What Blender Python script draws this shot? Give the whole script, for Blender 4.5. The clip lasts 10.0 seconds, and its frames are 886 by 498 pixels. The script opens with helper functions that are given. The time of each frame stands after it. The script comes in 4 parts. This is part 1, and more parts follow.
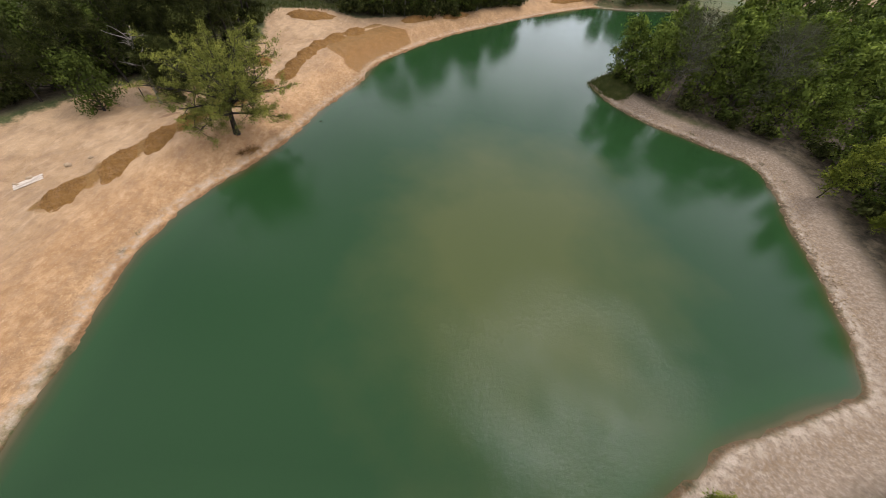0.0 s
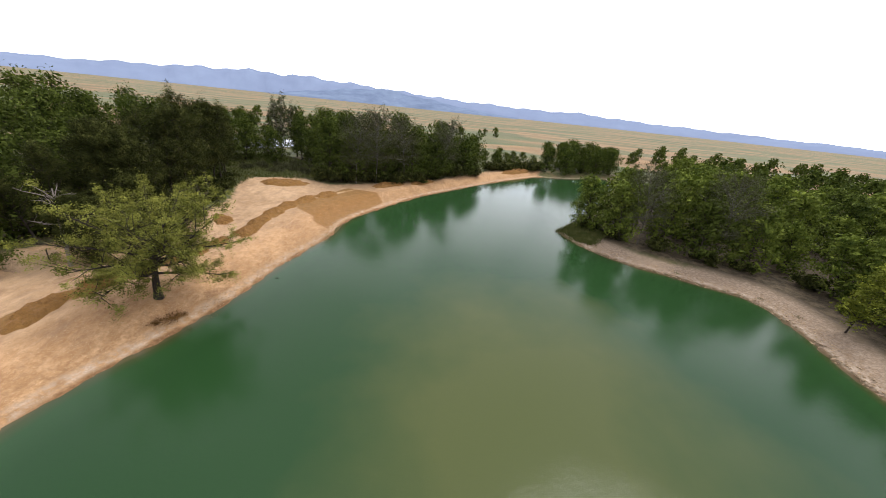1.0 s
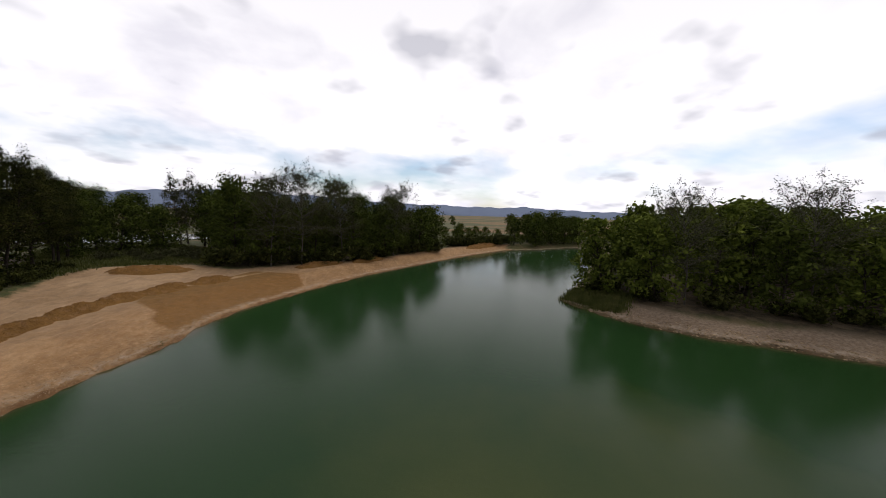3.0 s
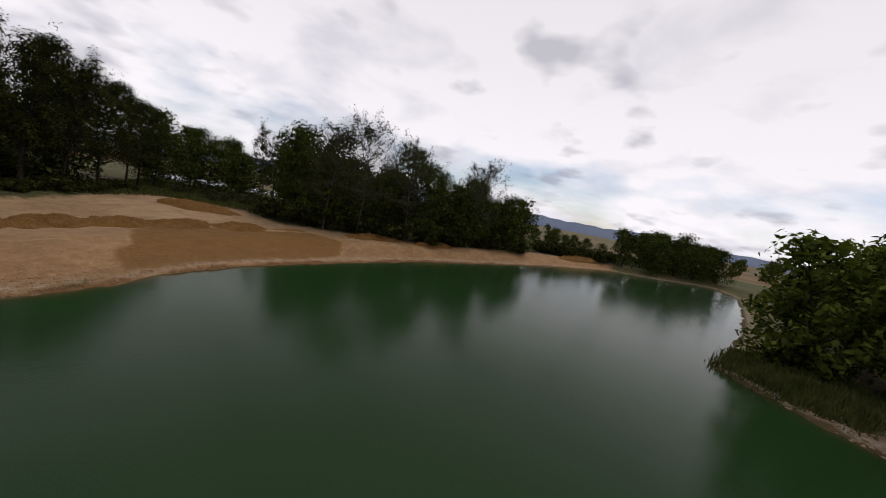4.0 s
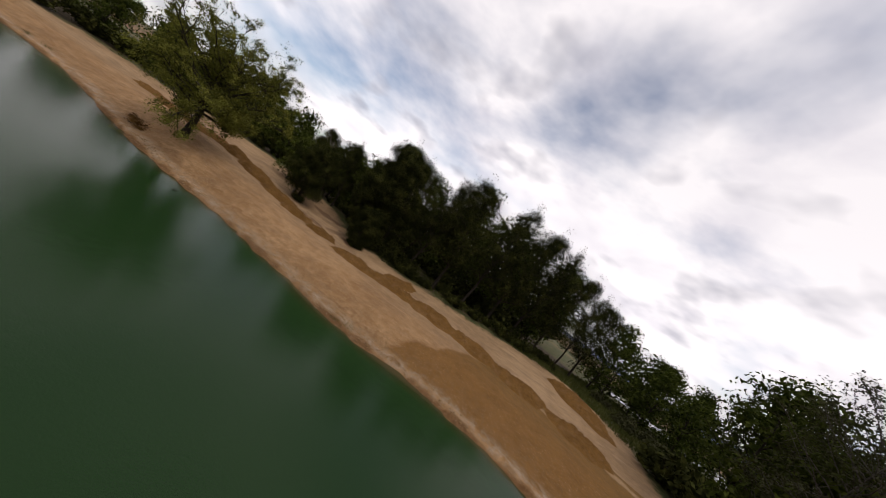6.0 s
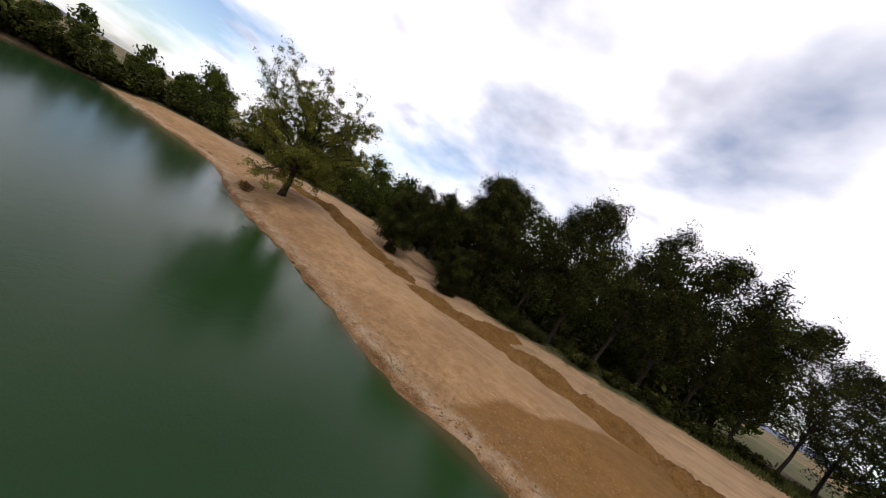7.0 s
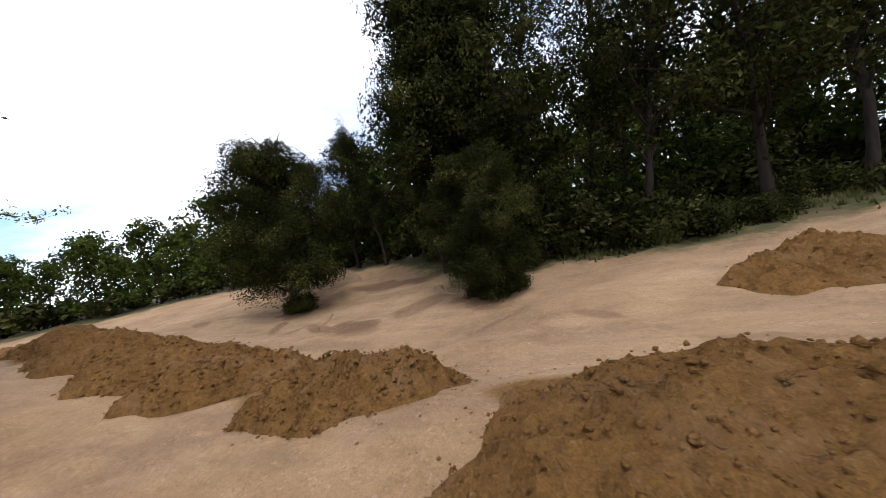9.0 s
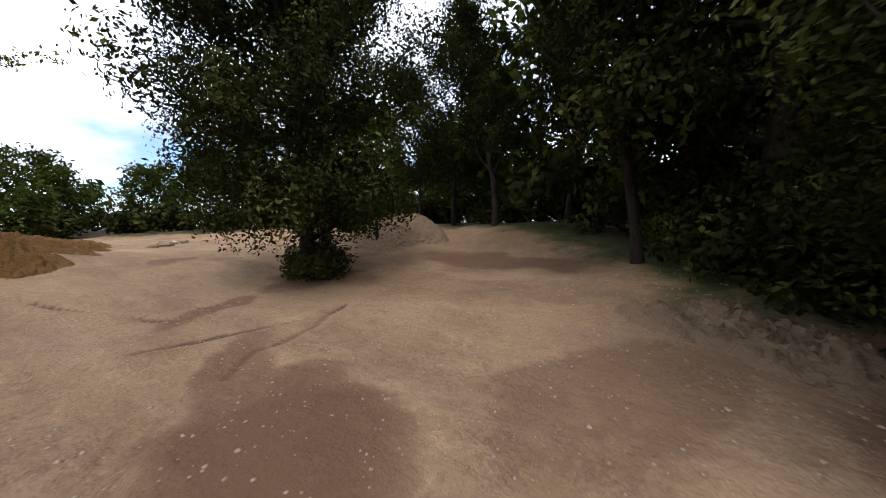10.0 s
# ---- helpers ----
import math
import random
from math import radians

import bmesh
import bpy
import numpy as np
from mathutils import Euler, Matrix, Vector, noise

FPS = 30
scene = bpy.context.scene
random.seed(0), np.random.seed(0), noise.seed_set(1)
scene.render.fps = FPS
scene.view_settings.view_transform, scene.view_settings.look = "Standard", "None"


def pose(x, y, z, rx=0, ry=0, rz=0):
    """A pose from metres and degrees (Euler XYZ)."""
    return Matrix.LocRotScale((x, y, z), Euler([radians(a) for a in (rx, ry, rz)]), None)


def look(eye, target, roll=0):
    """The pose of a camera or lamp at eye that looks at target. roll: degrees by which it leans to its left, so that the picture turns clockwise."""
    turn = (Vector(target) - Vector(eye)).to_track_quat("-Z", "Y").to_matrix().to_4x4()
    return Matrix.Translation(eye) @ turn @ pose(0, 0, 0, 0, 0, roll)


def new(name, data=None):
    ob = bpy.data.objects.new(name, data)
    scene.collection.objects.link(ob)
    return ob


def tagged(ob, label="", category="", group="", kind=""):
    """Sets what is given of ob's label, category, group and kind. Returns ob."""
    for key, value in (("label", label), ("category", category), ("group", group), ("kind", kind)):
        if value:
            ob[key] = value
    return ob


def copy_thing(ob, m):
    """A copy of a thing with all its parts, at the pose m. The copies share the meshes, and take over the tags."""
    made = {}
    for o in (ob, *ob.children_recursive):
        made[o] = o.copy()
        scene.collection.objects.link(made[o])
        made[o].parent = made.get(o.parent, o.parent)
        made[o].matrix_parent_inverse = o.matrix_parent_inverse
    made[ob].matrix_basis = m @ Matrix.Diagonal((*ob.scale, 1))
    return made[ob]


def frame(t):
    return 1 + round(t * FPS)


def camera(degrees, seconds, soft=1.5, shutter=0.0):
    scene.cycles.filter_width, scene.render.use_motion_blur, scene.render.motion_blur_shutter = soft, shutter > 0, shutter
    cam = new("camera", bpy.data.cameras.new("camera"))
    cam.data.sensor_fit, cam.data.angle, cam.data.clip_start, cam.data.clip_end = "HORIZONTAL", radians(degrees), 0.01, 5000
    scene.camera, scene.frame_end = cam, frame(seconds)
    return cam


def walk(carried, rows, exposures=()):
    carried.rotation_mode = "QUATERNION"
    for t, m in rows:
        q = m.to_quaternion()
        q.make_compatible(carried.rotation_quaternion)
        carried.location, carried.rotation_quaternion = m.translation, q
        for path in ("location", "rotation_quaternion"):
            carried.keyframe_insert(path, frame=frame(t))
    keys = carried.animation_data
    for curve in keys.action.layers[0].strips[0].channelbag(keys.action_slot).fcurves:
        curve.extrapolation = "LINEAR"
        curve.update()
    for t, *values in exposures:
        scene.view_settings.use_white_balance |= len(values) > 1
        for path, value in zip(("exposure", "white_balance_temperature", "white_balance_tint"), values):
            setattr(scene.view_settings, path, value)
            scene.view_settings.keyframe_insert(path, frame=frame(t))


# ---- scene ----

# ---------------------------------------------------------------- camera
cam = camera(107.0, 10.0, soft=0.7, shutter=0.04)


def eye(x, y, z, yaw, pitch, lean):
    return pose(x, y, z, 90 + pitch, 0, yaw) @ pose(0, 0, 0, 0, 0, lean)


ROWS = [
    (0.0, 0.17, -2.81, 27.93, -0.39, -48.84, 7.64),
    (0.5, -1.76, 1.16, 26.50, -3.29, -34.63, 6.93),
    (1.0, -1.97, 5.48, 23.22, -3.45, -23.07, 6.02),
    (1.5, 0.22, 9.54, 19.99, -5.69, -15.07, 1.51),
    (2.0, 0.70, 14.91, 16.78, -13.63, -8.18, -4.77),
    (2.2, 0.95, 16.92, 15.31, -17.19, -6.22, -7.51),
    (3.3, 2.69, 33.13, 12.21, -4.30, -6.70, 5.86),
    (3.5, 3.72, 36.53, 11.25, -0.76, -7.32, 6.14),
    (4.0, 5.21, 43.55, 9.61, 6.78, -7.31, 10.95),
    (4.2, 5.86, 46.04, 9.33, 15.18, -6.22, 16.48),
    (4.5, 6.56, 49.50, 8.98, 29.47, -3.00, 25.05),
    (5.0, 5.86, 54.67, 7.32, 49.04, 1.16, 32.85),
    (5.5, 4.31, 59.19, 7.78, 73.09, 0.95, 39.49),
    (5.8, 3.15, 62.11, 8.41, 83.72, 0.24, 37.93),
    (6.0, 2.09, 63.62, 8.57, 90.42, -0.76, 36.63),
    (6.2, 0.63, 64.38, 8.20, 96.10, -2.04, 34.79),
    (7.3, -9.02, 67.62, 6.18, 122.16, -3.33, 26.05),
    (7.5, -11.39, 67.83, 5.92, 126.71, -5.67, 20.53),
    (8.0, -17.31, 65.80, 5.60, 136.70, -7.97, 19.92),
    (8.2, -19.51, 64.05, 5.25, 139.59, -6.57, 22.07),
    (8.5, -22.71, 60.81, 4.62, 128.04, -2.19, 8.14),
    (8.6, -23.81, 59.69, 4.43, 124.50, -0.48, 6.15),
    (8.7, -24.94, 58.48, 4.23, 119.70, -0.20, 1.91),
    (8.8, -26.06, 57.27, 4.04, 114.75, -0.58, -2.78),
    (8.9, -27.14, 56.17, 3.88, 109.98, -1.26, -7.50),
    (9.0, -28.15, 55.26, 3.74, 105.48, -1.71, -11.00),
    (9.2, -29.89, 54.10, 3.59, 103.40, -3.60, -14.09),
    (9.3, -30.68, 53.71, 3.56, 103.24, -4.40, -14.44),
    (9.4, -31.49, 53.37, 3.52, 106.05, -5.02, -12.70),
    (9.5, -32.35, 53.00, 3.45, 109.11, -6.26, -9.60),
    (9.6, -33.28, 52.61, 3.36, 112.83, -7.12, -7.89),
    (9.8, -35.17, 51.79, 3.12, 118.21, -7.29, -5.36),
    (10.0, -37.07, 50.87, 2.83, 124.14, -4.61, -1.05),
]
walk(cam, [(t, eye(*r)) for t, *r in ROWS],
     [(0.0, 0.14, 6050, 12), (0.5, 0.52, 6050, 12), (1.0, 0.32, 6150, 12), (1.5, -0.1, 6450, 10), (2.0, -0.52, 6450, 10), (3.3, -1.26, 6500, 13), (5.0, -1.44, 6600, 14), (6.0, -1.18, 6700, 14),
      (7.3, -0.72, 6350, 15), (8.0, -0.6, 6250, 17), (8.6, -0.45, 6100, 15), (9.0, -0.18, 5900, 13), (9.5, 0.2, 5600, 14), (10.0, -0.36, 5800, 13)])

# ---------------------------------------------------------------- world and sun
SUN_TO = Vector((0.37, 0.30, 0.88)).normalized()
world = bpy.data.worlds.new("world")
scene.world = world
world.use_nodes = True
wn, wl = world.node_tree.nodes, world.node_tree.links
wn.clear()


def wnode(kind, **kw):
    n = wn.new(kind)
    for k, v in kw.items():
        n.inputs[k.replace("_", " ")].default_value = v
    return n


w_out = wn.new("ShaderNodeOutputWorld")
w_bg = wn.new("ShaderNodeBackground")
sky = wn.new("ShaderNodeTexSky")
sky.sky_type = "NISHITA"
sky.sun_disc = False
sky.sun_elevation = math.asin(SUN_TO.z)
sky.sun_rotation = math.atan2(SUN_TO.x, SUN_TO.y)
sky.air_density, sky.dust_density, sky.ozone_density = 1.0, 1.2, 1.5
coord = wn.new("ShaderNodeTexCoord")
sep = wn.new("ShaderNodeSeparateXYZ")
wl.new(coord.outputs["Generated"], sep.inputs[0])
lift = wn.new("ShaderNodeMath"); lift.operation = "MAXIMUM"; lift.inputs[1].default_value = 0.0
wl.new(sep.outputs["Z"], lift.inputs[0])
lift2 = wn.new("ShaderNodeMath"); lift2.operation = "ADD"; lift2.inputs[1].default_value = 0.26
wl.new(lift.outputs[0], lift2.inputs[0])
flat = wn.new("ShaderNodeVectorMath"); flat.operation = "SCALE"
inv = wn.new("ShaderNodeMath"); inv.operation = "DIVIDE"; inv.inputs[0].default_value = 1.0
wl.new(lift2.outputs[0], inv.inputs[1])
wl.new(coord.outputs["Generated"], flat.inputs[0])
wl.new(inv.outputs[0], flat.inputs["Scale"])
cloud_a = wnode("ShaderNodeTexNoise", Scale=0.8, Detail=6.0, Roughness=0.5, Distortion=0.1)
cloud_b = wnode("ShaderNodeTexNoise", Scale=2.3, Detail=6.0, Roughness=0.5, Distortion=0.2)
wl.new(flat.outputs[0], cloud_a.inputs["Vector"])
wl.new(flat.outputs[0], cloud_b.inputs["Vector"])
cover = wn.new("ShaderNodeMapRange")
cover.inputs["From Min"].default_value, cover.inputs["From Max"].default_value = 0.29, 0.44
low = wn.new("ShaderNodeMapRange"); low.interpolation_type = "SMOOTHSTEP"
low.inputs["From Min"].default_value, low.inputs["From Max"].default_value = 0.04, 0.42
low.inputs["To Min"].default_value, low.inputs["To Max"].default_value = -0.075, 0.0
wl.new(sep.outputs["Z"], low.inputs["Value"])
thin = wn.new("ShaderNodeMath"); thin.operation = "ADD"
wl.new(cloud_a.outputs["Fac"], thin.inputs[0])
wl.new(low.outputs[0], thin.inputs[1])
wl.new(thin.outputs[0], cover.inputs["Value"])
tone = wn.new("ShaderNodeValToRGB")
tone.color_ramp.elements[0].position, tone.color_ramp.elements[0].color = 0.30, (1.84, 1.82, 1.97, 1)
tone.color_ramp.elements[1].position, tone.color_ramp.elements[1].color = 0.50, (2.30, 2.27, 2.34, 1)
wl.new(cloud_b.outputs["Fac"], tone.inputs[0])
dim = wn.new("ShaderNodeVectorMath"); dim.operation = "SCALE"; dim.inputs["Scale"].default_value = 0.26
wl.new(sky.outputs[0], dim.inputs[0])
wmix = wn.new("ShaderNodeMixRGB")
wl.new(cover.outputs[0], wmix.inputs["Fac"])
wl.new(dim.outputs[0], wmix.inputs["Color1"])
wl.new(tone.outputs[0], wmix.inputs["Color2"])
puffs = wnode("ShaderNodeTexNoise", Scale=3.4, Detail=3.0, Roughness=0.45)
wl.new(flat.outputs[0], puffs.inputs["Vector"])
puff = wn.new("ShaderNodeMapRange")
puff.inputs["From Min"].default_value, puff.inputs["From Max"].default_value = 0.58, 0.72
puff.inputs["To Max"].default_value = 0.55
wl.new(puffs.outputs["Fac"], puff.inputs["Value"])
wmix2 = wn.new("ShaderNodeMixRGB")
wmix2.inputs["Color2"].default_value = (0.80, 0.83, 1.0, 1)
wl.new(puff.outputs[0], wmix2.inputs["Fac"])
wl.new(wmix.outputs[0], wmix2.inputs["Color1"])
haze = wn.new("ShaderNodeMapRange"); haze.interpolation_type = "SMOOTHSTEP"
haze.inputs["From Max"].default_value = 0.6
haze.inputs["To Min"].default_value, haze.inputs["To Max"].default_value = 1.16, 0.97
wl.new(sep.outputs["Z"], haze.inputs["Value"])
glare = wn.new("ShaderNodeVectorMath"); glare.operation = "SCALE"
wl.new(wmix2.outputs[0], glare.inputs[0])
wl.new(haze.outputs[0], glare.inputs["Scale"])
wl.new(glare.outputs[0], w_bg.inputs["Color"])
w_bg.inputs["Strength"].default_value = 0.96
wl.new(w_bg.outputs[0], w_out.inputs[0])

sun_data = bpy.data.lights.new("sun", "SUN")
sun_data.energy, sun_data.angle, sun_data.color = 2.4, radians(18), (1.0, 0.95, 0.88)
sun = new("sun", sun_data)
sun.matrix_world = look(SUN_TO * 100, (0, 0, 0))


# ---------------------------------------------------------------- materials
class Mat:
    """A small builder for node materials."""

    def __init__(self, name, rough=0.8, spec=0.3):
        self.m = bpy.data.materials.new(name)
        self.m.use_nodes = True
        self.n, self.l = self.m.node_tree.nodes, self.m.node_tree.links
        self.b = self.n["Principled BSDF"]
        self.b.inputs["Roughness"].default_value = rough
        self.b.inputs["Specular IOR Level"].default_value = spec
        self.pos = None

    def where(self):
        if self.pos is None:
            self.pos = self.n.new("ShaderNodeNewGeometry").outputs["Position"]
        return self.pos

    def noise(self, scale, detail=5.0, rough=0.6, vec=None, squash=None):
        t = self.n.new("ShaderNodeTexNoise")
        t.inputs["Scale"].default_value, t.inputs["Detail"].default_value, t.inputs["Roughness"].default_value = scale, detail, rough
        v = vec or self.where()
        if squash:
            s = self.n.new("ShaderNodeVectorMath"); s.operation = "MULTIPLY"; s.inputs[1].default_value = squash
            self.l.new(v, s.inputs[0]); v = s.outputs[0]
        self.l.new(v, t.inputs["Vector"])
        return t.outputs["Fac"]

    def attr(self, name):
        a = self.n.new("ShaderNodeAttribute"); a.attribute_name = name
        return a.outputs["Fac"]

    def math(self, op, a, b):
        t = self.n.new("ShaderNodeMath"); t.operation = op
        for i, v in enumerate((a, b)):
            if isinstance(v, (int, float)):
                t.inputs[i].default_value = v
            else:
                self.l.new(v, t.inputs[i])
        return t.outputs[0]

    def span(self, v, lo, hi, a=0.0, b=1.0):
        t = self.n.new("ShaderNodeMapRange")
        t.inputs["From Min"].default_value, t.inputs["From Max"].default_value = lo, hi
        t.inputs["To Min"].default_value, t.inputs["To Max"].default_value = a, b
        self.l.new(v, t.inputs["Value"])
        return t.outputs[0]

    def ramp(self, v, *stops):
        t = self.n.new("ShaderNodeValToRGB")
        e = t.color_ramp.elements
        while len(e) < len(stops):
            e.new(0.5)
        for k, (p, c) in zip(e, stops):
            k.position, k.color = p, (*c, 1)
        self.l.new(v, t.inputs[0])
        return t.outputs[0]

    def mix(self, f, a, b, blend="MIX"):
        t = self.n.new("ShaderNodeMixRGB"); t.blend_type = blend
        for i, v in enumerate((f, a, b)):
            if isinstance(v, tuple):
                t.inputs[i].default_value = (*v, 1)
            elif isinstance(v, (int, float)):
                t.inputs[i].default_value = v
            else:
                self.l.new(v, t.inputs[i])
        return t.outputs[0]

    def color(self, c):
        if isinstance(c, tuple):
            self.b.inputs["Base Color"].default_value = (*c, 1)
        else:
            self.l.new(c, self.b.inputs["Base Color"])
        return self

    def bump(self, h, strength=0.5, dist=0.1):
        t = self.n.new("ShaderNodeBump")
        t.inputs["Strength"].default_value, t.inputs["Distance"].default_value = strength, dist
        self.l.new(h, t.inputs["Height"])
        self.l.new(t.outputs[0], self.b.inputs["Normal"])
        return self

    def rand(self):
        return self.n.new("ShaderNodeObjectInfo").outputs["Random"]


def soil_colors(M):
    """Pale gravelly sand, brown damp soil."""
    fine, mid, big = M.noise(6.0, 8, 0.7), M.noise(0.9, 6, 0.65), M.noise(0.16, 4)
    pale = M.ramp(mid, (0.25, (0.212, 0.130, 0.063)), (0.5, (0.288, 0.180, 0.092)), (0.75, (0.348, 0.230, 0.126)))
    grit, speck = M.noise(38.0, 4, 0.7), M.noise(14.0, 3, 0.6)
    streak = M.noise(1.1, 5, 0.65, squash=(2.2, 0.45, 1))
    pale = M.mix(M.span(grit, 0.36, 0.66, 0.35, 0.0), pale, (0.11, 0.072, 0.042))
    pale = M.mix(M.span(speck, 0.62, 0.72, 0.0, 0.5), pale, (0.44, 0.345, 0.24))
    pale = M.mix(M.span(streak, 0.50, 0.66, 0.0, 0.5), pale, (0.19, 0.128, 0.078))
    pale = M.mix(M.span(fine, 0.35, 0.7, 0.0, 0.35), pale, (0.127, 0.084, 0.049))
    pale = M.mix(M.span(big, 0.42, 0.62, 0.0, 0.5), pale, (0.366, 0.247, 0.140))
    wash = M.noise(0.45, 6, 0.68, squash=(1.3, 0.7, 1))
    pale = M.mix(M.span(wash, 0.50, 0.64, 0.0, 0.55), pale, (0.165, 0.106, 0.062))
    track = M.noise(0.7, 6, 0.66, squash=(1.9, 0.5, 1))
    pale = M.mix(M.span(track, 0.52, 0.66, 0.0, 0.28), pale, (0.185, 0.122, 0.074))
    pale = M.mix(M.span(track, 0.46, 0.34, 0.0, 0.25), pale, (0.42, 0.30, 0.19))
    brown = M.ramp(M.math("ADD", M.math("MULTIPLY", mid, 0.6), M.math("MULTIPLY", fine, 0.4)),
                   (0.3, (0.106, 0.056, 0.015)), (0.55, (0.174, 0.094, 0.027)), (0.75, (0.240, 0.140, 0.048)))
    brown = M.mix(M.span(grit, 0.36, 0.62, 0.45, 0.0), brown, (0.05, 0.027, 0.012))
    brown = M.mix(M.span(speck, 0.60, 0.72, 0.0, 0.35), brown, (0.25, 0.165, 0.095))
    for scale, much in ((9.0, 0.14), (26.0, 0.24), (70.0, 0.22)):
        cell = M.n.new("ShaderNodeTexVoronoi"); cell.inputs["Scale"].default_value = scale
        M.l.new(M.where(), cell.inputs["Vector"])
        tone = M.span(cell.outputs["Color"], 0.0, 1.0, 1.0 - much, 1.0 + much)
        keep = M.span(M.noise(scale * 0.11, 4, 0.6), 0.42, 0.60)
        pale = M.mix(M.math("MULTIPLY", keep, 0.9), pale, M.mix(1.0, pale, tone, "MULTIPLY"))
        brown = M.mix(M.math("MULTIPLY", keep, 0.9), brown, M.mix(1.0, brown, tone, "MULTIPLY"))
    return pale, brown, M.math("ADD", M.math("MULTIPLY", fine, 0.75), M.math("MULTIPLY", grit, 0.25)), mid, big


def ground_material():
    M = Mat("ground", 0.92, 0.15)
    pale, brown, fine, mid, big = soil_colors(M)
    rag = M.math("ADD", M.math("MULTIPLY", M.math("SUBTRACT", mid, 0.5), 3.0), M.math("MULTIPLY", M.math("SUBTRACT", fine, 0.5), 1.2))

    def edge(name, soft, wobble=1.0):
        return M.span(M.math("ADD", M.attr(name), M.math("MULTIPLY", rag, wobble)), -soft, soft)

    turf = M.ramp(M.noise(1.6, 8, 0.7), (0.3, (0.022, 0.030, 0.009)), (0.5, (0.048, 0.054, 0.017)), (0.68, (0.095, 0.078, 0.034)))
    turf = M.mix(M.span(M.noise(0.22, 5), 0.5, 0.66, 0, 0.7), turf, (0.13, 0.092, 0.05))
    litter = M.mix(M.span(mid, 0.4, 0.6), (0.026, 0.020, 0.011), (0.070, 0.052, 0.030))
    # far farmland in long strips
    strips = M.noise(0.006, 2, 0.45, squash=(0.5, 1.5, 1))
    crop = M.ramp(strips, (0.36, (0.045, 0.060, 0.022)), (0.41, (0.13, 0.078, 0.034)), (0.46, (0.165, 0.102, 0.046)), (0.49, (0.05, 0.062, 0.024)), (0.55, (0.075, 0.075, 0.03)), (0.62, (0.145, 0.088, 0.040)))
    crop = M.mix(M.span(M.noise(0.03, 6, 0.65), 0.45, 0.62, 0, 0.6), crop, (0.085, 0.068, 0.030))
    c = M.mix(edge("sand", 0.5), turf, pale)
    c = M.mix(edge("damp", 0.22, 0.45), c, brown)
    # one brown serves the damp spots and the tree shade painted on the sand
    c = M.mix(M.math("MULTIPLY", M.span(M.math("ADD", M.attr("stain_shade"), M.math("MULTIPLY", rag, 0.30)), 0.20, 0.46), M.span(M.attr("stain_shade"), 0.0, 0.9, 0.15, 0.85)), c, (0.112, 0.060, 0.032))
    c = M.mix(M.math("MULTIPLY", M.span(M.math("ADD", M.attr("rut"), M.math("MULTIPLY", rag, 0.35)), 0.25, 0.8), 0.75), c, (0.060, 0.032, 0.018))
    c = M.mix(edge("gravel", 0.6, 0.8), c, M.ramp(M.noise(3.0, 8, 0.75), (0.3, (0.085, 0.062, 0.042)), (0.5, (0.165, 0.122, 0.084)), (0.7, (0.26, 0.205, 0.152))))
    c = M.mix(edge("wood", 1.0), c, litter)
    c = M.mix(edge("field", 2.0), c, crop)
    coarse = M.math("MULTIPLY", M.span(M.attr("shore"), 5.5, 1.0), M.span(M.noise(2.6, 7, 0.78), 0.45, 0.58, 0, 0.75))
    c = M.mix(coarse, c, (0.130, 0.082, 0.040))
    # rubble on the sloping bank: darker orange crusts and pale broken bits
    slope = M.math("MULTIPLY", M.span(M.attr("shore"), 11.0, 5.0), M.span(M.attr("gravel"), 0.5, -0.5))
    crust = M.span(M.noise(1.7, 7, 0.75, squash=(1.0, 0.6, 1)), 0.46, 0.60, 0, 0.5)
    c = M.mix(M.math("MULTIPLY", slope, M.math("MULTIPLY", crust, M.span(M.attr("sand"), 0.0, 1.0))), c, (0.165, 0.092, 0.036))
    c = M.mix(M.math("MULTIPLY", slope, M.span(M.attr("sand"), 0.0, 1.0, 0.0, 0.9)), c, M.mix(1.0, c, (1.03, 0.94, 0.83), "MULTIPLY"))
    bits = M.span(M.noise(9.0, 4, 0.7), 0.60, 0.68, 0, 0.55)
    c = M.mix(M.math("MULTIPLY", slope, M.math("MULTIPLY", bits, M.span(M.attr("sand"), 0.0, 1.0))), c, (0.44, 0.32, 0.20))
    bare = M.span(M.attr("wood"), 0.3, -0.3)
    rim = M.math("MULTIPLY", M.math("MULTIPLY", bare, M.span(M.attr("shore"), 0.15, 0.5)), M.span(M.math("ADD", M.attr("shore"), M.math("MULTIPLY", rag, 0.3)), 1.7, 0.8))
    c = M.mix(M.math("MULTIPLY", rim, M.span(M.noise(1.3, 5, 0.7), 0.42, 0.60, 0, 0.55)), c, M.ramp(M.noise(7.0, 6, 0.75), (0.3, (0.20, 0.15, 0.105)), (0.6, (0.42, 0.35, 0.27))))
    wet = M.span(M.math("ADD", M.attr("shore"), M.math("MULTIPLY", rag, 0.12)), 0.32, 0.05)
    c = M.mix(wet, c, M.mix(1.0, c, (0.58, 0.52, 0.46), "MULTIPLY"))
    M.color(c)
    rel = M.math("ADD", M.math("MULTIPLY", fine, 0.5), M.math("ADD", M.math("MULTIPLY", mid, 1.0), M.math("MULTIPLY", M.noise(1.2, 5, 0.65, squash=(1.8, 0.6, 1)), 0.5)))
    return M.bump(rel, 1.0, 0.13).m


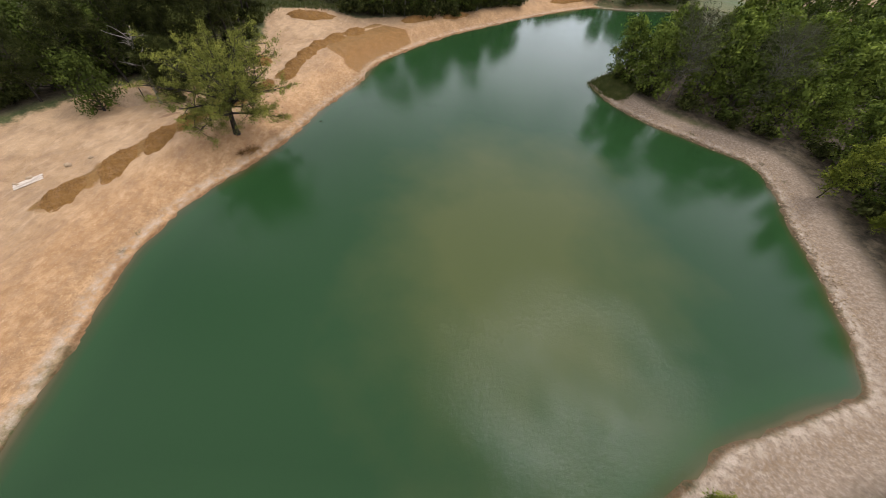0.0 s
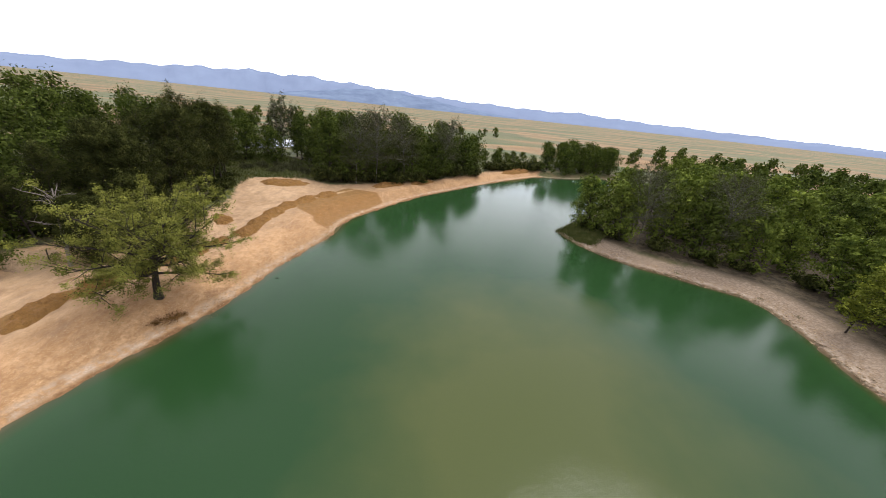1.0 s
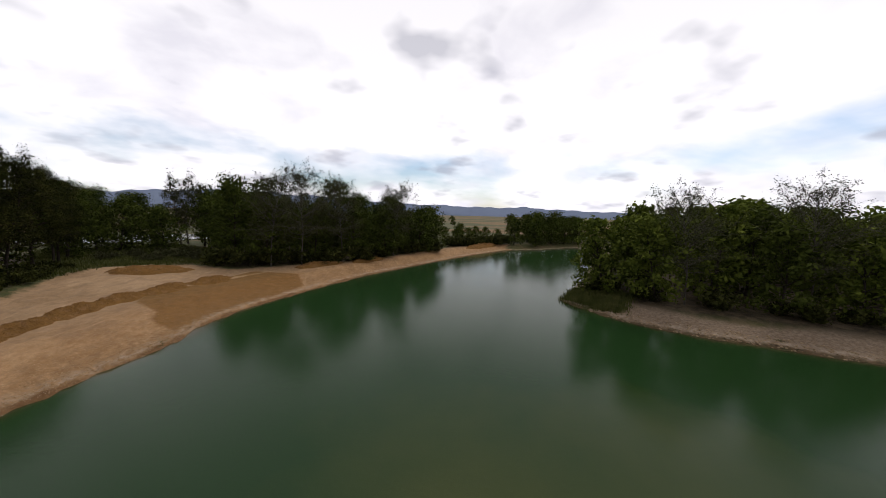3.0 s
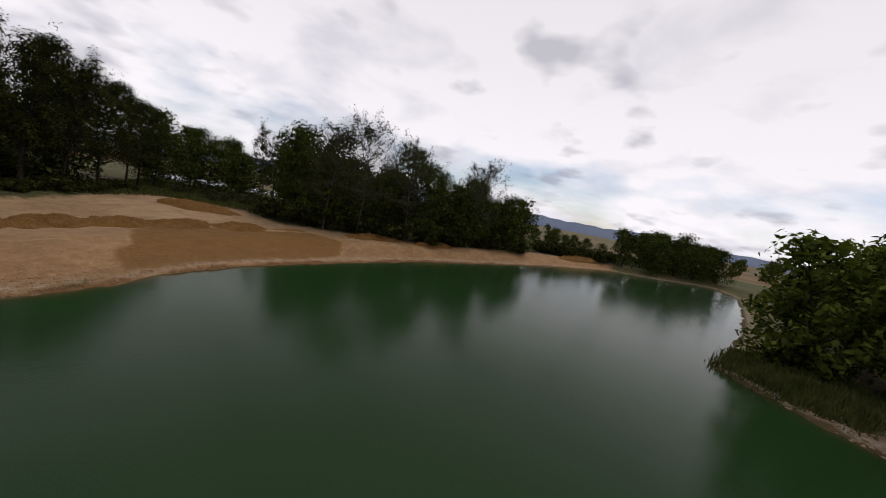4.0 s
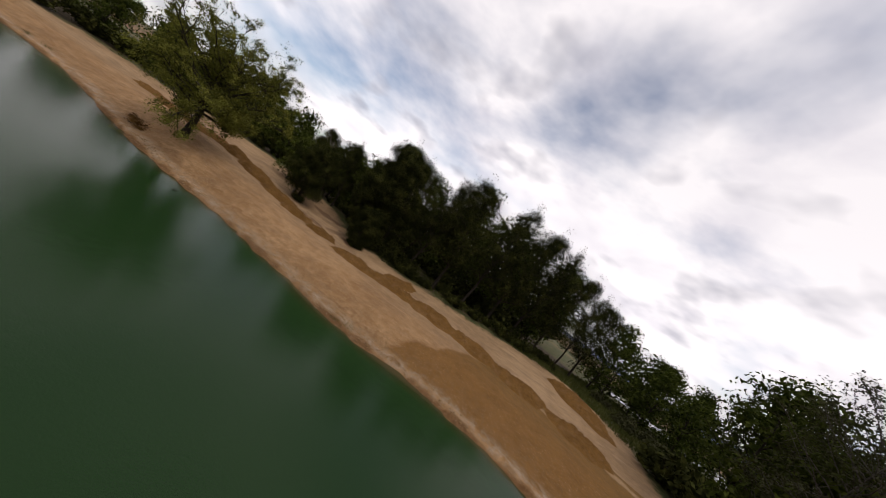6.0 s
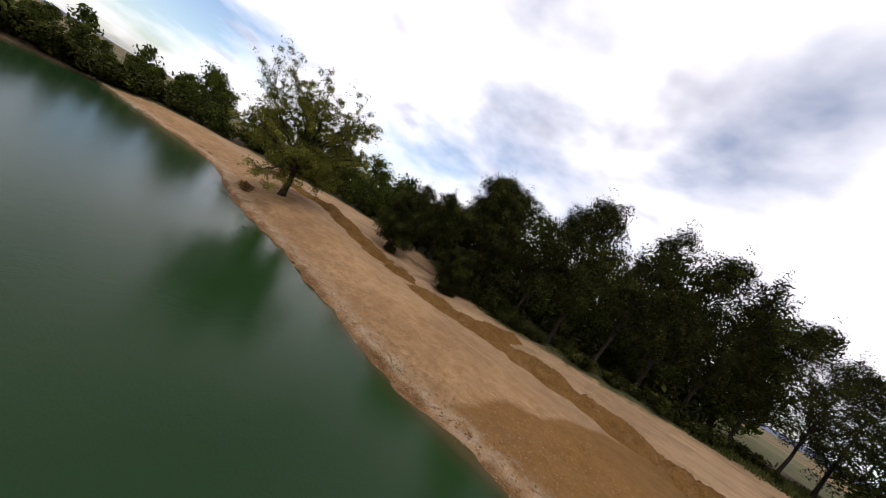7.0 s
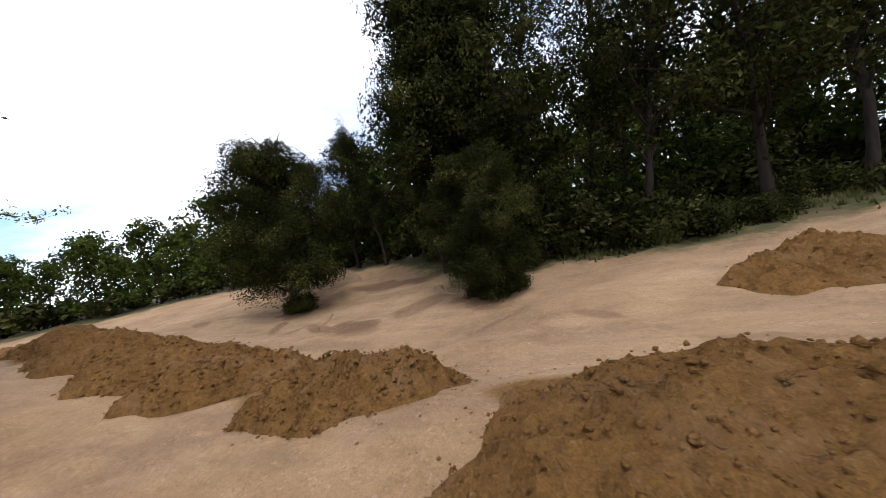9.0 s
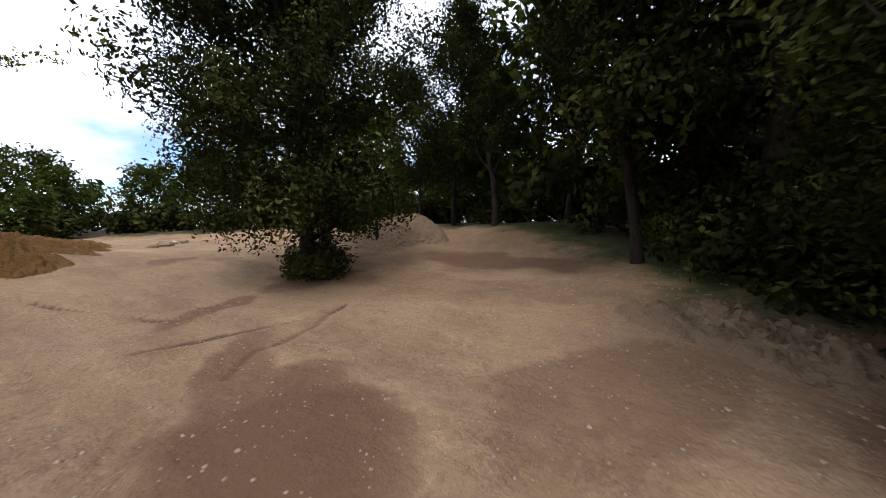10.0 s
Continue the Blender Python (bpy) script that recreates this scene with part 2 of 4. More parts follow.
def water_material():
    M = Mat("lake_water", 0.06, 0.18)
    M.b.inputs["IOR"].default_value = 1.33
    drift = M.noise(0.07, 4, 0.55)
    depth = M.math("ADD", M.attr("depth"), M.math("MULTIPLY", M.math("SUBTRACT", drift, 0.5), 2.0))
    c = M.ramp(M.span(depth, 0.0, 4.0), (0.0, (0.055, 0.044, 0.019)), (0.12, (0.026, 0.033, 0.011)), (0.35, (0.013, 0.034, 0.010)), (1.0, (0.0105, 0.029, 0.0085)))
    c = M.mix(M.span(M.math("ADD", M.attr("silt"), M.math("MULTIPLY", M.math("SUBTRACT", drift, 0.5), 1.2)), -0.2, 0.55, 0, 0.65), c, (0.056, 0.058, 0.018))
    M.color(c)
    ripple = M.math("ADD", M.noise(2.2, 4, 0.6), M.math("MULTIPLY", M.noise(13.0, 3, 0.6), 0.5))
    breeze = M.span(M.math("ADD", M.attr("breeze"), M.math("MULTIPLY", M.math("SUBTRACT", M.noise(0.12, 4), 0.5), 1.6)), 0.0, 0.9)
    M.l.new(M.span(breeze, 0, 1, 0.12, 0.42), M.b.inputs["Roughness"])
    ripple = M.math("MULTIPLY", ripple, M.span(breeze, 0, 1, 0.5, 2.4))
    return M.bump(ripple, 0.30, 0.05).m


def heap_material(name, grey=False):
    M = Mat(name, 0.95, 0.12)
    pale, brown, fine, mid, big = soil_colors(M)
    c = M.mix(M.span(M.noise(1.3, 5), 0.52, 0.7, 0, 0.55), brown, (0.19, 0.118, 0.062))
    c = M.mix(1.0, c, (1.04, 0.98, 0.90), "MULTIPLY")
    if grey:
        c = M.mix(0.35, pale, (0.25, 0.19, 0.13))
    M.color(c)
    clod = M.n.new("ShaderNodeTexVoronoi"); clod.inputs["Scale"].default_value = 6.5
    M.l.new(M.where(), clod.inputs["Vector"])
    h = M.math("SUBTRACT", M.math("MULTIPLY", fine, 0.8), M.math("MULTIPLY", clod.outputs["Distance"], 0.6))
    return M.bump(h, 1.0, 0.17).m


def leaf_material(name, dark, light, shift=0.35, share=0.3):
    M = Mat(name, 0.75, 0.02)
    isl = M.n.new("ShaderNodeNewGeometry").outputs["Random Per Island"]
    # noise paints lit olive clumps and near-black shaded ones into the leaf colour
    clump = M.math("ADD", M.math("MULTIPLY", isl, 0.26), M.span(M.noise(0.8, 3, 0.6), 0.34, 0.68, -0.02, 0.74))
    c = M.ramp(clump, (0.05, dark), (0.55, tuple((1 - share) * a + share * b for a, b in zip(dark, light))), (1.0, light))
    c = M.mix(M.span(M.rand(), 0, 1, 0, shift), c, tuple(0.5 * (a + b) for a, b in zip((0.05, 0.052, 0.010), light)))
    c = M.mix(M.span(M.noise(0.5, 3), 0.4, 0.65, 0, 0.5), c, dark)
    M.color(c)
    tr = M.n.new("ShaderNodeBsdfTranslucent")
    M.l.new(M.mix(1.0, c, (1.6, 1.9, 0.8), "MULTIPLY"), tr.inputs["Color"])
    mx = M.n.new("ShaderNodeMixShader"); mx.inputs[0].default_value = 0.08
    M.l.new(M.b.outputs[0], mx.inputs[1]); M.l.new(tr.outputs[0], mx.inputs[2])
    M.l.new(mx.outputs[0], M.n["Material Output"].inputs["Surface"])
    return M.m


def bark_material(name, a, b):
    M = Mat(name, 0.9, 0.15)
    f = M.noise(5.0, 6, 0.7, squash=(1, 1, 0.2))
    M.color(M.ramp(f, (0.3, a), (0.7, b)))
    return M.bump(f, 0.8, 0.04).m


def plain(name, a, b, scale=4.0, rough=0.85, spec=0.25):
    M = Mat(name, rough, spec)
    M.color(M.ramp(M.noise(scale, 6, 0.65), (0.3, a), (0.7, b)))
    return M.m


GROUND = ground_material()
WATER = water_material()
HEAP, GREY_HEAP = heap_material("brown_soil"), heap_material("grey_gravel", True)
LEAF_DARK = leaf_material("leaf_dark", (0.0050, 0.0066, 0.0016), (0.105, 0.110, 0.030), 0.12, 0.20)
LEAF_OLIVE = leaf_material("leaf_olive", (0.010, 0.014, 0.0028), (0.24, 0.235, 0.046), 0.2, 0.62)
LEAF_MID = leaf_material("leaf_mid", (0.008, 0.014, 0.0026), (0.100, 0.120, 0.022), 0.3, 0.38)
LEAF_FRESH = leaf_material("leaf_fresh", (0.014, 0.025, 0.004), (0.160, 0.185, 0.030), 0.3, 0.45)
LEAF_PALE = leaf_material("leaf_pale", (0.020, 0.021, 0.010), (0.095, 0.095, 0.045), 0.2)
LEAF_YELLOW = leaf_material("leaf_yellow", (0.020, 0.029, 0.004), (0.21, 0.22, 0.028), 0.25, 0.55)
BARK = bark_material("bark", (0.012, 0.0095, 0.007), (0.036, 0.028, 0.021))
BARK_GREY = bark_material("bark_grey", (0.035, 0.03, 0.024), (0.11, 0.095, 0.08))
DEAD_WOOD = bark_material("dead_wood", (0.085, 0.07, 0.055), (0.18, 0.155, 0.13))
STONE = plain("stone", (0.15, 0.102, 0.056), (0.30, 0.215, 0.130), 3.0)
PEBBLE = plain("washed_pebble", (0.20, 0.150, 0.098), (0.38, 0.300, 0.210), 9.0)
CLOD = plain("ochre_crust", (0.13, 0.074, 0.028), (0.25, 0.155, 0.070), 5.0)
SAND_LUMP = plain("sand_lump", (0.19, 0.122, 0.060), (0.35, 0.240, 0.130), 5.0)
BOARD = plain("weathered_board", (0.30, 0.24, 0.18), (0.48, 0.41, 0.33), 6.0)
# distance haze is painted in as the blue-grey base colour of the hills
HILL = plain("painted_haze_hill", (0.115, 0.138, 0.195), (0.135, 0.162, 0.22), 0.003, 1.0, 0.0)
HILL_NEAR = plain("painted_haze_near_hill", (0.075, 0.095, 0.14), (0.12, 0.15, 0.20), 0.006, 1.0, 0.0)
LEAF_RUST = leaf_material("leaf_rust", (0.05, 0.024, 0.008), (0.20, 0.105, 0.034), 0.2, 0.4)
GRASS = leaf_material("grass_blade", (0.036, 0.046, 0.012), (0.135, 0.125, 0.045), 0.3)


# ---------------------------------------------------------------- mesh helpers
def mesh_of(name, verts, faces, material, smooth=True):
    me = bpy.data.meshes.new(name)
    verts = np.asarray(verts, dtype=np.float64).reshape(-1, 3)
    faces = np.asarray(faces, dtype=np.int32)
    me.vertices.add(len(verts))
    me.vertices.foreach_set("co", verts.ravel())
    k = faces.shape[1]
    me.loops.add(faces.size)
    me.loops.foreach_set("vertex_index", faces.ravel())
    me.polygons.add(len(faces))
    me.polygons.foreach_set("loop_start", np.arange(0, faces.size, k, dtype=np.int32))
    me.update(calc_edges=True)
    me.validate()
    if smooth:
        me.polygons.foreach_set("use_smooth", np.ones(len(me.polygons), dtype=bool))
    me.materials.append(material)
    return me


def attach(name, me, parent=None, label=""):
    ob = new(name, me)
    if parent is not None:
        ob.parent = parent
    return tagged(ob, label)


def inside(px, py, poly):
    r = np.zeros(px.shape, bool)
    for (x0, y0), (x1, y1) in zip(poly, poly[1:] + poly[:1]):
        c = (y0 > py) != (y1 > py)
        with np.errstate(divide="ignore", invalid="ignore"):
            r ^= c & (px < (x1 - x0) * (py - y0) / (y1 - y0) + x0)
    return r


def signed(px, py, poly):
    """Distance to a closed outline, positive inside."""
    d = np.full(px.shape, 1e9)
    for (x0, y0), (x1, y1) in zip(poly, poly[1:] + poly[:1]):
        ex, ey = x1 - x0, y1 - y0
        s = np.clip(((px - x0) * ex + (py - y0) * ey) / (ex * ex + ey * ey), 0, 1)
        d = np.minimum(d, np.hypot(px - x0 - s * ex, py - y0 - s * ey))
    return np.where(inside(px, py, poly), d, -d)


def along(px, py, line):
    """Distance to an open line."""
    d = np.full(px.shape, 1e9)
    for (x0, y0), (x1, y1) in zip(line, line[1:]):
        ex, ey = x1 - x0, y1 - y0
        s = np.clip(((px - x0) * ex + (py - y0) * ey) / (ex * ex + ey * ey), 0, 1)
        d = np.minimum(d, np.hypot(px - x0 - s * ex, py - y0 - s * ey))
    return d


def wob(x, y, s, seed=0.0):
    """Cheap smooth noise from sines, about -1 to 1."""
    a = np.sin(x * s * 1.0 + 1.3 * seed + 2.1 * np.sin(y * s * 0.63 + seed))
    b = np.sin(y * s * 1.17 - 0.7 * seed + 1.7 * np.sin(x * s * 0.81 + 2 * seed))
    c = np.sin((x + y) * s * 1.9 + 3 * seed) * 0.5
    return (a + b + c) / 2.5


def step(v, lo, hi):
    t = np.clip((v - lo) / (hi - lo), 0, 1)
    return t * t * (3 - 2 * t)


# ---------------------------------------------------------------- plan
WEST = [(-26.6, -8), (-27.0, -3), (-27.8, 2), (-29.0, 8), (-30.2, 13), (-30.4, 17), (-29.9, 22), (-28.8, 26.5), (-27.0, 31), (-25.2, 36), (-24.0, 40.5), (-23.4, 44.5),
        (-22.7, 48.5), (-21.9, 52), (-20.9, 55.5), (-20.0, 58.5), (-19.4, 61.5), (-19.2, 64), (-19.2, 67), (-18.3, 71), (-16.4, 75.5), (-13.7, 80.5), (-9.5, 88), (-4.0, 96.6),
        (4.5, 106.5), (15, 119), (29, 134), (44, 147.5)]
INLET = [(50, 147.5), (58, 149), (72, 156), (80, 158), (76, 142), (63, 122), (51.5, 105), (42, 92), (34, 82.5)]
EAST = [(27.8, 75.5), (29.2, 69.5), (31, 65.2), (33.4, 62), (37, 58.6), (41, 56.2), (45, 53), (49.6, 50), (50.6, 46.6), (49.6, 40.3), (47.5, 34), (46, 26), (43.5, 17), (40.4, 10.5),
        (31, 7), (24.5, 4.6), (17, -0.5), (9, -3.5), (0, -4), (-10, -4), (-18, -5), (-24, -8)]
LAKE = WEST + INLET + EAST
SAND = WEST + [(50, 158), (22, 143), (-1, 114), (-12, 105), (-20, 99), (-28, 93.5), (-37, 95), (-48, 90), (-47, 82), (-44.5, 76), (-42.5, 71), (-42.8, 66.5), (-42.2, 61),
               (-43.4, 58.4), (-43.8, 55.8), (-42.4, 53.4), (-42.9, 52.0), (-45.6, 50.8), (-49, 47), (-52, 42), (-56, 33), (-57, 22), (-52, 10), (-46, 1), (-35, -4)]
PATCH = [(-20.4, 64.3), (-22, 65.0), (-23.8, 65.9), (-24.4, 67.8), (-26.4, 69.2), (-28.8, 71.4), (-30.0, 74), (-26.5, 81), (-20.8, 90.5), (-15.4, 90), (-13.2, 84.6), (-16.6, 77),
         (-19.0, 71.4), (-20.2, 67)]
BEACH = EAST[:17] + [(20, -6), (27, -1), (36, 2), (45, 6), (49, 13), (52, 22), (54.5, 31), (57, 38.5), (59, 46), (57.5, 51), (53, 56), (45, 58.5), (39.5, 62.5), (35.5, 69.5), (31, 78)]
WINDROW = [(-41.2, 19), (-39.6, 27), (-38.0, 33), (-36.6, 38), (-35.2, 42.5), (-34.0, 46.6), (-33.2, 50.2), (-32.4, 53.4), (-32.0, 57), (-31.8, 60), (-31.6, 64), (-31.4, 68), (-31.0, 73),
           (-28.2, 80.5), (-22.4, 90)]
# damp spots, and shade painted beneath two trees: x, y, half length, half width, turn, strength
STAINS_AND_SHADE = [(-38.3, 48.7, 1.35, 0.85, 0.85, 0.85), (-35.2, 50.5, 0.28, 0.2, 0.6, 0.8), (-38.6, 47.2, 1.25, 0.34, 1.0, 0.6), (-39.4, 44.4, 1.2, 0.32, 0.5, 0.7), (-40.8, 38.4, 1.6, 0.5, 0.9, 0.6),
          (-40.2, 50.6, 1.7, 0.9, -0.2, 0.5), (-45.4, 46.6, 3.4, 0.8, 1.5, 0.7), (-37.2, 53.8, 1.9, 0.25, -0.6, 0.4), (-46.2, 41.0, 2.4, 0.9, 0.8, 0.5), (-26.2, 39.5, 2.2, 0.8, 1.2, 0.4),
          # (-40.5, 53.3) and (-42.0, 43.4) paint the shade under two bushy trees
          (-34.4, 58.5, 1.4, 0.2, 1.2, 0.4), (-40.5, 53.3, 1.7, 1.35, 0.4, 0.9), (-36.6, 56.4, 0.9, 0.3, 1.0, 0.45), (-42.0, 43.4, 1.6, 0.9, 0.4, 0.75)]
RUTS = [[(-37.9, 47.5), (-37.5, 48.2), (-37.2, 48.7)], [(-37.65, 47.5), (-37.4, 48.0), (-37.1, 48.5)], [(-38.1, 45.6), (-39.4, 45.9), (-40.1, 46.2)],
        [(-38.5, 47.1), (-39.0, 46.7), (-39.9, 46.6), (-41.0, 46.0)], [(-37.6, 41.8), (-38.4, 43.4), (-38.9, 44.6)]]


CLEARING = [(-46, 79), (-52, 83), (-60, 92), (-76, 112), (-60, 130), (-34, 112), (-30, 96), (-47, 90)]


def height(x, y):
    """The lie of the land, without the water."""
    lake = -signed(x, y, LAKE)
    near = np.exp(-(lake / 2.0) ** 2)
    lake = lake + near * (0.30 * wob(x, y, 0.75, 11) + 0.16 * wob(x, y, 2.4, 12))
    rise = np.where(lake > 0, 0.30 * step(lake, -0.05, 0.45) + 1.35 * step(lake, 0.2, 7.5), 0.18 * lake)
    rise = np.maximum(rise, -2.0)
    rise += np.where(lake > 0, 0.9 * step(lake, 14, 30), 0)
    # the bank stands highest round the lone tree
    rise += 0.75 * np.exp(-((x + 32.5) / 8) ** 2 - ((y - 36) / 8) ** 2) * step(lake, 0.2, 3.5)
    tex = 0.10 * wob(x, y, 0.5, 1) + 0.05 * wob(x, y, 1.4, 2) + 0.03 * wob(x, y, 3.3, 3)
    rise += tex * step(lake, 0.3, 3.0)
    # ragged bank edge
    rise += 0.10 * wob(x, y, 2.3, 5) * step(lake, -0.4, 0.2) * (1 - step(lake, 0.8, 2.5))
    # low ridge pushed up along the row of heaps
    row = along(x, y, WINDROW)
    rise += (0.25 + 0.12 * wob(x, y, 0.9, 7)) * np.exp(-(row / 1.1) ** 2)
    # the driven ground before the wood lies lower
    rise -= 0.45 * (1 - step(np.hypot((x + 40.0) / 10.5, (y - 53.0) / 16.0), 0.5, 1.15)) * step(lake, 7, 11)
    # wheel ruts
    for rut in RUTS:
        d = along(x, y, rut)
        rise += (-0.05 * np.exp(-(d / 0.11) ** 2) + 0.03 * np.exp(-((d - 0.22) / 0.12) ** 2)) * (0.6 + 0.4 * wob(x, y, 2.6, 8))
    # low banked edge where the bare ground meets the wood
    edge = -signed(x, y, SAND)
    rise += (0.45 - 0.3 * step(y, 46, 54)) * np.exp(-((edge - 1.0) / 2.2) ** 2) * (0.6 + 0.4 * wob(x, y, 0.35, 9)) * step(lake, 9, 15)
    return rise


def height_at(x, y):
    return float(height(np.array([x]), np.array([y]))[0])


def ticks(parts):
    out = [parts[0][0]]
    for a, b, s in parts:
        n = max(1, int(round((b - a) / s)))
        out += list(np.linspace(a, b, n + 1)[1:])
    return np.array(out)


def grid_faces(nx, ny):
    i = np.arange(nx - 1)[None, :] + (np.arange(ny - 1) * nx)[:, None]
    i = i.ravel()
    return np.stack([i, i + 1, i + 1 + nx, i + nx], 1)


def set_attr(me, name, values):
    a = me.attributes.new(name, "FLOAT", "POINT")
    a.data.foreach_set("value", np.asarray(values, dtype=np.float32))


def build_ground():
    gx = ticks([(-4600, -1000, 600), (-1000, -300, 100), (-300, -110, 15), (-110, -64, 2.5), (-64, -52, 1.0), (-52, -45, 0.4), (-45, -41, 0.14), (-41, -36.6, 0.07), (-36.6, -30, 0.14), (-30, -17, 0.25), (-17, -13, 0.5), (-13, 60, 1.1),
                (60, 110, 2), (110, 300, 15), (300, 1000, 100), (1000, 4600, 600)])
    gy = ticks([(-4600, -1000, 600), (-1000, -200, 100), (-200, -60, 14), (-60, -12, 2), (-12, 20, 0.9), (20, 36, 0.4), (36, 42, 0.25), (42, 45, 0.14), (45, 50.6, 0.07), (50.6, 58, 0.14), (58, 68, 0.22), (68, 80, 0.5), (80, 130, 1.0), (130, 180, 1.8), (180, 200, 4),
                (200, 400, 20), (400, 1000, 100), (1000, 4800, 600)])
    X, Y = np.meshgrid(gx, gy)
    x, y = X.ravel(), Y.ravel()
    z = height(x, y)
    me = mesh_of("ground", np.stack([x, y, z], 1), grid_faces(len(gx), len(gy)), GROUND)
    lake = -signed(x, y, LAKE)
    set_attr(me, "shore", np.clip(lake, -20, 20))
    set_attr(me, "sand", np.clip(np.maximum(signed(x, y, SAND) - 0.5, 2.0 - along(x, y, WEST[3:])), -8, 8))
    set_attr(me, "damp", np.clip(np.maximum(signed(x, y, PATCH), 0.7 + 0.6 * (1 - step(y, 38, 43)) + 0.42 * wob(x, y, 0.8, 2) + 0.2 * wob(x, y, 2.3, 6) - 0.9 * np.exp(-((y - 53.9) / 0.9) ** 2) - along(x, y, WINDROW)), -6, 6))
    st = np.zeros_like(x)
    for sx, sy, ra, rb, tilt, much in STAINS_AND_SHADE:
        u, v = (x - sx) * math.cos(tilt) + (y - sy) * math.sin(tilt), (y - sy) * math.cos(tilt) - (x - sx) * math.sin(tilt)
        reach = 1.0 - np.hypot(u / ra, v / rb) + 0.30 * wob(x, y, 1.7, 4) + 0.15 * wob(x, y, 4.1, 3)
        st = np.maximum(st, much * step(reach, -0.35, 0.45))
    set_attr(me, "stain_shade", st)
    ru = np.zeros_like(x)
    for rut in RUTS:
        ru = np.maximum(ru, np.exp(-(along(x, y, rut) / 0.065) ** 2) * (0.45 + 0.55 * step(wob(x, y, 2.6, 6), -0.5, 0.4)))
    set_attr(me, "rut", ru)
    set_attr(me, "gravel", np.clip(signed(x, y, BEACH), -6, 6))
    out = np.hypot(x, y - 45)
    wood = np.minimum(-signed(x, y, SAND) - 1.4, lake - np.where((y < 2) & (x < 14), 0.15, 5.0))
    wood = np.minimum(wood, 95 - out)
    wood = np.minimum(wood, -signed(x, y, CLEARING))
    set_attr(me, "wood", np.clip(wood, -6, 6))
    set_attr(me, "field", np.clip(np.minimum(out - 150, 30), -6, 6))
    return tagged(attach("ground", me), "pale sandy banks, grass and distant harvested fields", "ground", kind="structure")


def build_water():
    gx, gy = ticks([(-40, 90, 0.8)]), ticks([(-40, 180, 0.8)])
    X, Y = np.meshgrid(gx, gy)
    x, y = X.ravel(), Y.ravel()
    d = signed(x, y, LAKE)
    f = grid_faces(len(gx), len(gy))
    f = f[(d[f] > -2.0).all(1)]
    used = np.unique(f)
    remap = np.full(len(x), -1)
    remap[used] = np.arange(len(used))
    me = mesh_of("lake_water", np.stack([x[used], y[used], np.zeros(len(used))], 1), remap[f], WATER)
    set_attr(me, "depth", d[used])
    u, v = (x[used] - 9) / 17.0, (y[used] - 24) / 25.0
    set_attr(me, "silt", 1.0 - np.hypot(u, v))
    set_attr(me, "breeze", 1.0 - np.hypot((x[used] - 13) / 17.0, (y[used] - 10) / 12.0))
    return tagged(attach("water", me), "still dark green lake water with soft reflections", "water", kind="structure")


build_ground()
build_water()

# ---------------------------------------------------------------- distance
def build_hills(name, rows, radius, material, label, seed):
    """A range of hills as a ridge that drops to the plain. rows: bearing in degrees from north to east, and height."""
    b = np.array([r[0] for r in rows], float)
    h = np.array([r[1] for r in rows], float)
    ang = np.arange(b[0], b[-1], 0.6)
    top = np.interp(ang, b, h)
    top = top * (1 + 0.05 * np.sin(ang * 0.9 + seed) + 0.04 * np.sin(ang * 2.3 + 2 * seed))
    a = np.radians(ang)
    verts, n = [], len(ang)
    for k, (rad, lift) in enumerate(((-500, 0.0), (-330, 0.35), (-160, 0.75), (0, 1.0), (200, 0.6), (500, 0.0))):
        wig = 15 * np.sin(ang * 1.7 + k + seed)
        r = radius + rad + wig
        z = 1.05 * top * lift * (1 + (0.1 * np.sin(ang * 3.1 + k * 2) if 0 < k < 3 else 0)) - (8 if lift == 0 else 0)
        verts.append(np.stack([r * np.sin(a), r * np.cos(a) + 40, z], 1))
    me = mesh_of(name, np.concatenate(verts), grid_faces(n, 6), material)
    return tagged(attach(name, me), label, "hills", kind="structure")


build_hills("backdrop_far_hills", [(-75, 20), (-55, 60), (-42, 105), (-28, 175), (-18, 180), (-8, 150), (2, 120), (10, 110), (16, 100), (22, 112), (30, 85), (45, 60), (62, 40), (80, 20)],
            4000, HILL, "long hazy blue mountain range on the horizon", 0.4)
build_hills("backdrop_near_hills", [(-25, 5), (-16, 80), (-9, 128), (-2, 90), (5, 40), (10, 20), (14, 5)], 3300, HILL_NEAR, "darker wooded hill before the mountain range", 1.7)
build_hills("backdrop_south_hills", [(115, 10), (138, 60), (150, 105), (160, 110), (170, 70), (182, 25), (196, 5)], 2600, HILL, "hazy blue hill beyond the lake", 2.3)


# ---------------------------------------------------------------- trees
def tube(path, radii, sides, verts, faces):
    """Appends a tapered tube along a path."""
    path = np.asarray(path, float)
    base = len(verts)
    up = np.array([0.31, 0.17, 0.93])
    for i, p in enumerate(path):
        d = path[min(i + 1, len(path) - 1)] - path[max(i - 1, 0)]
        d = d / (np.linalg.norm(d) + 1e-9)
        u = np.cross(d, up if abs(d[2]) < 0.9 else np.array([1.0, 0, 0]))
        u /= np.linalg.norm(u) + 1e-9
        v = np.cross(d, u)
        for k in range(sides):
            a = 2 * math.pi * k / sides
            verts.append(p + radii[i] * (math.cos(a) * u + math.sin(a) * v))
    for i in range(len(path) - 1):
        for k in range(sides):
            a, b = base + i * sides + k, base + i * sides + (k + 1) % sides
            faces.append((a, b, b + sides, a + sides))


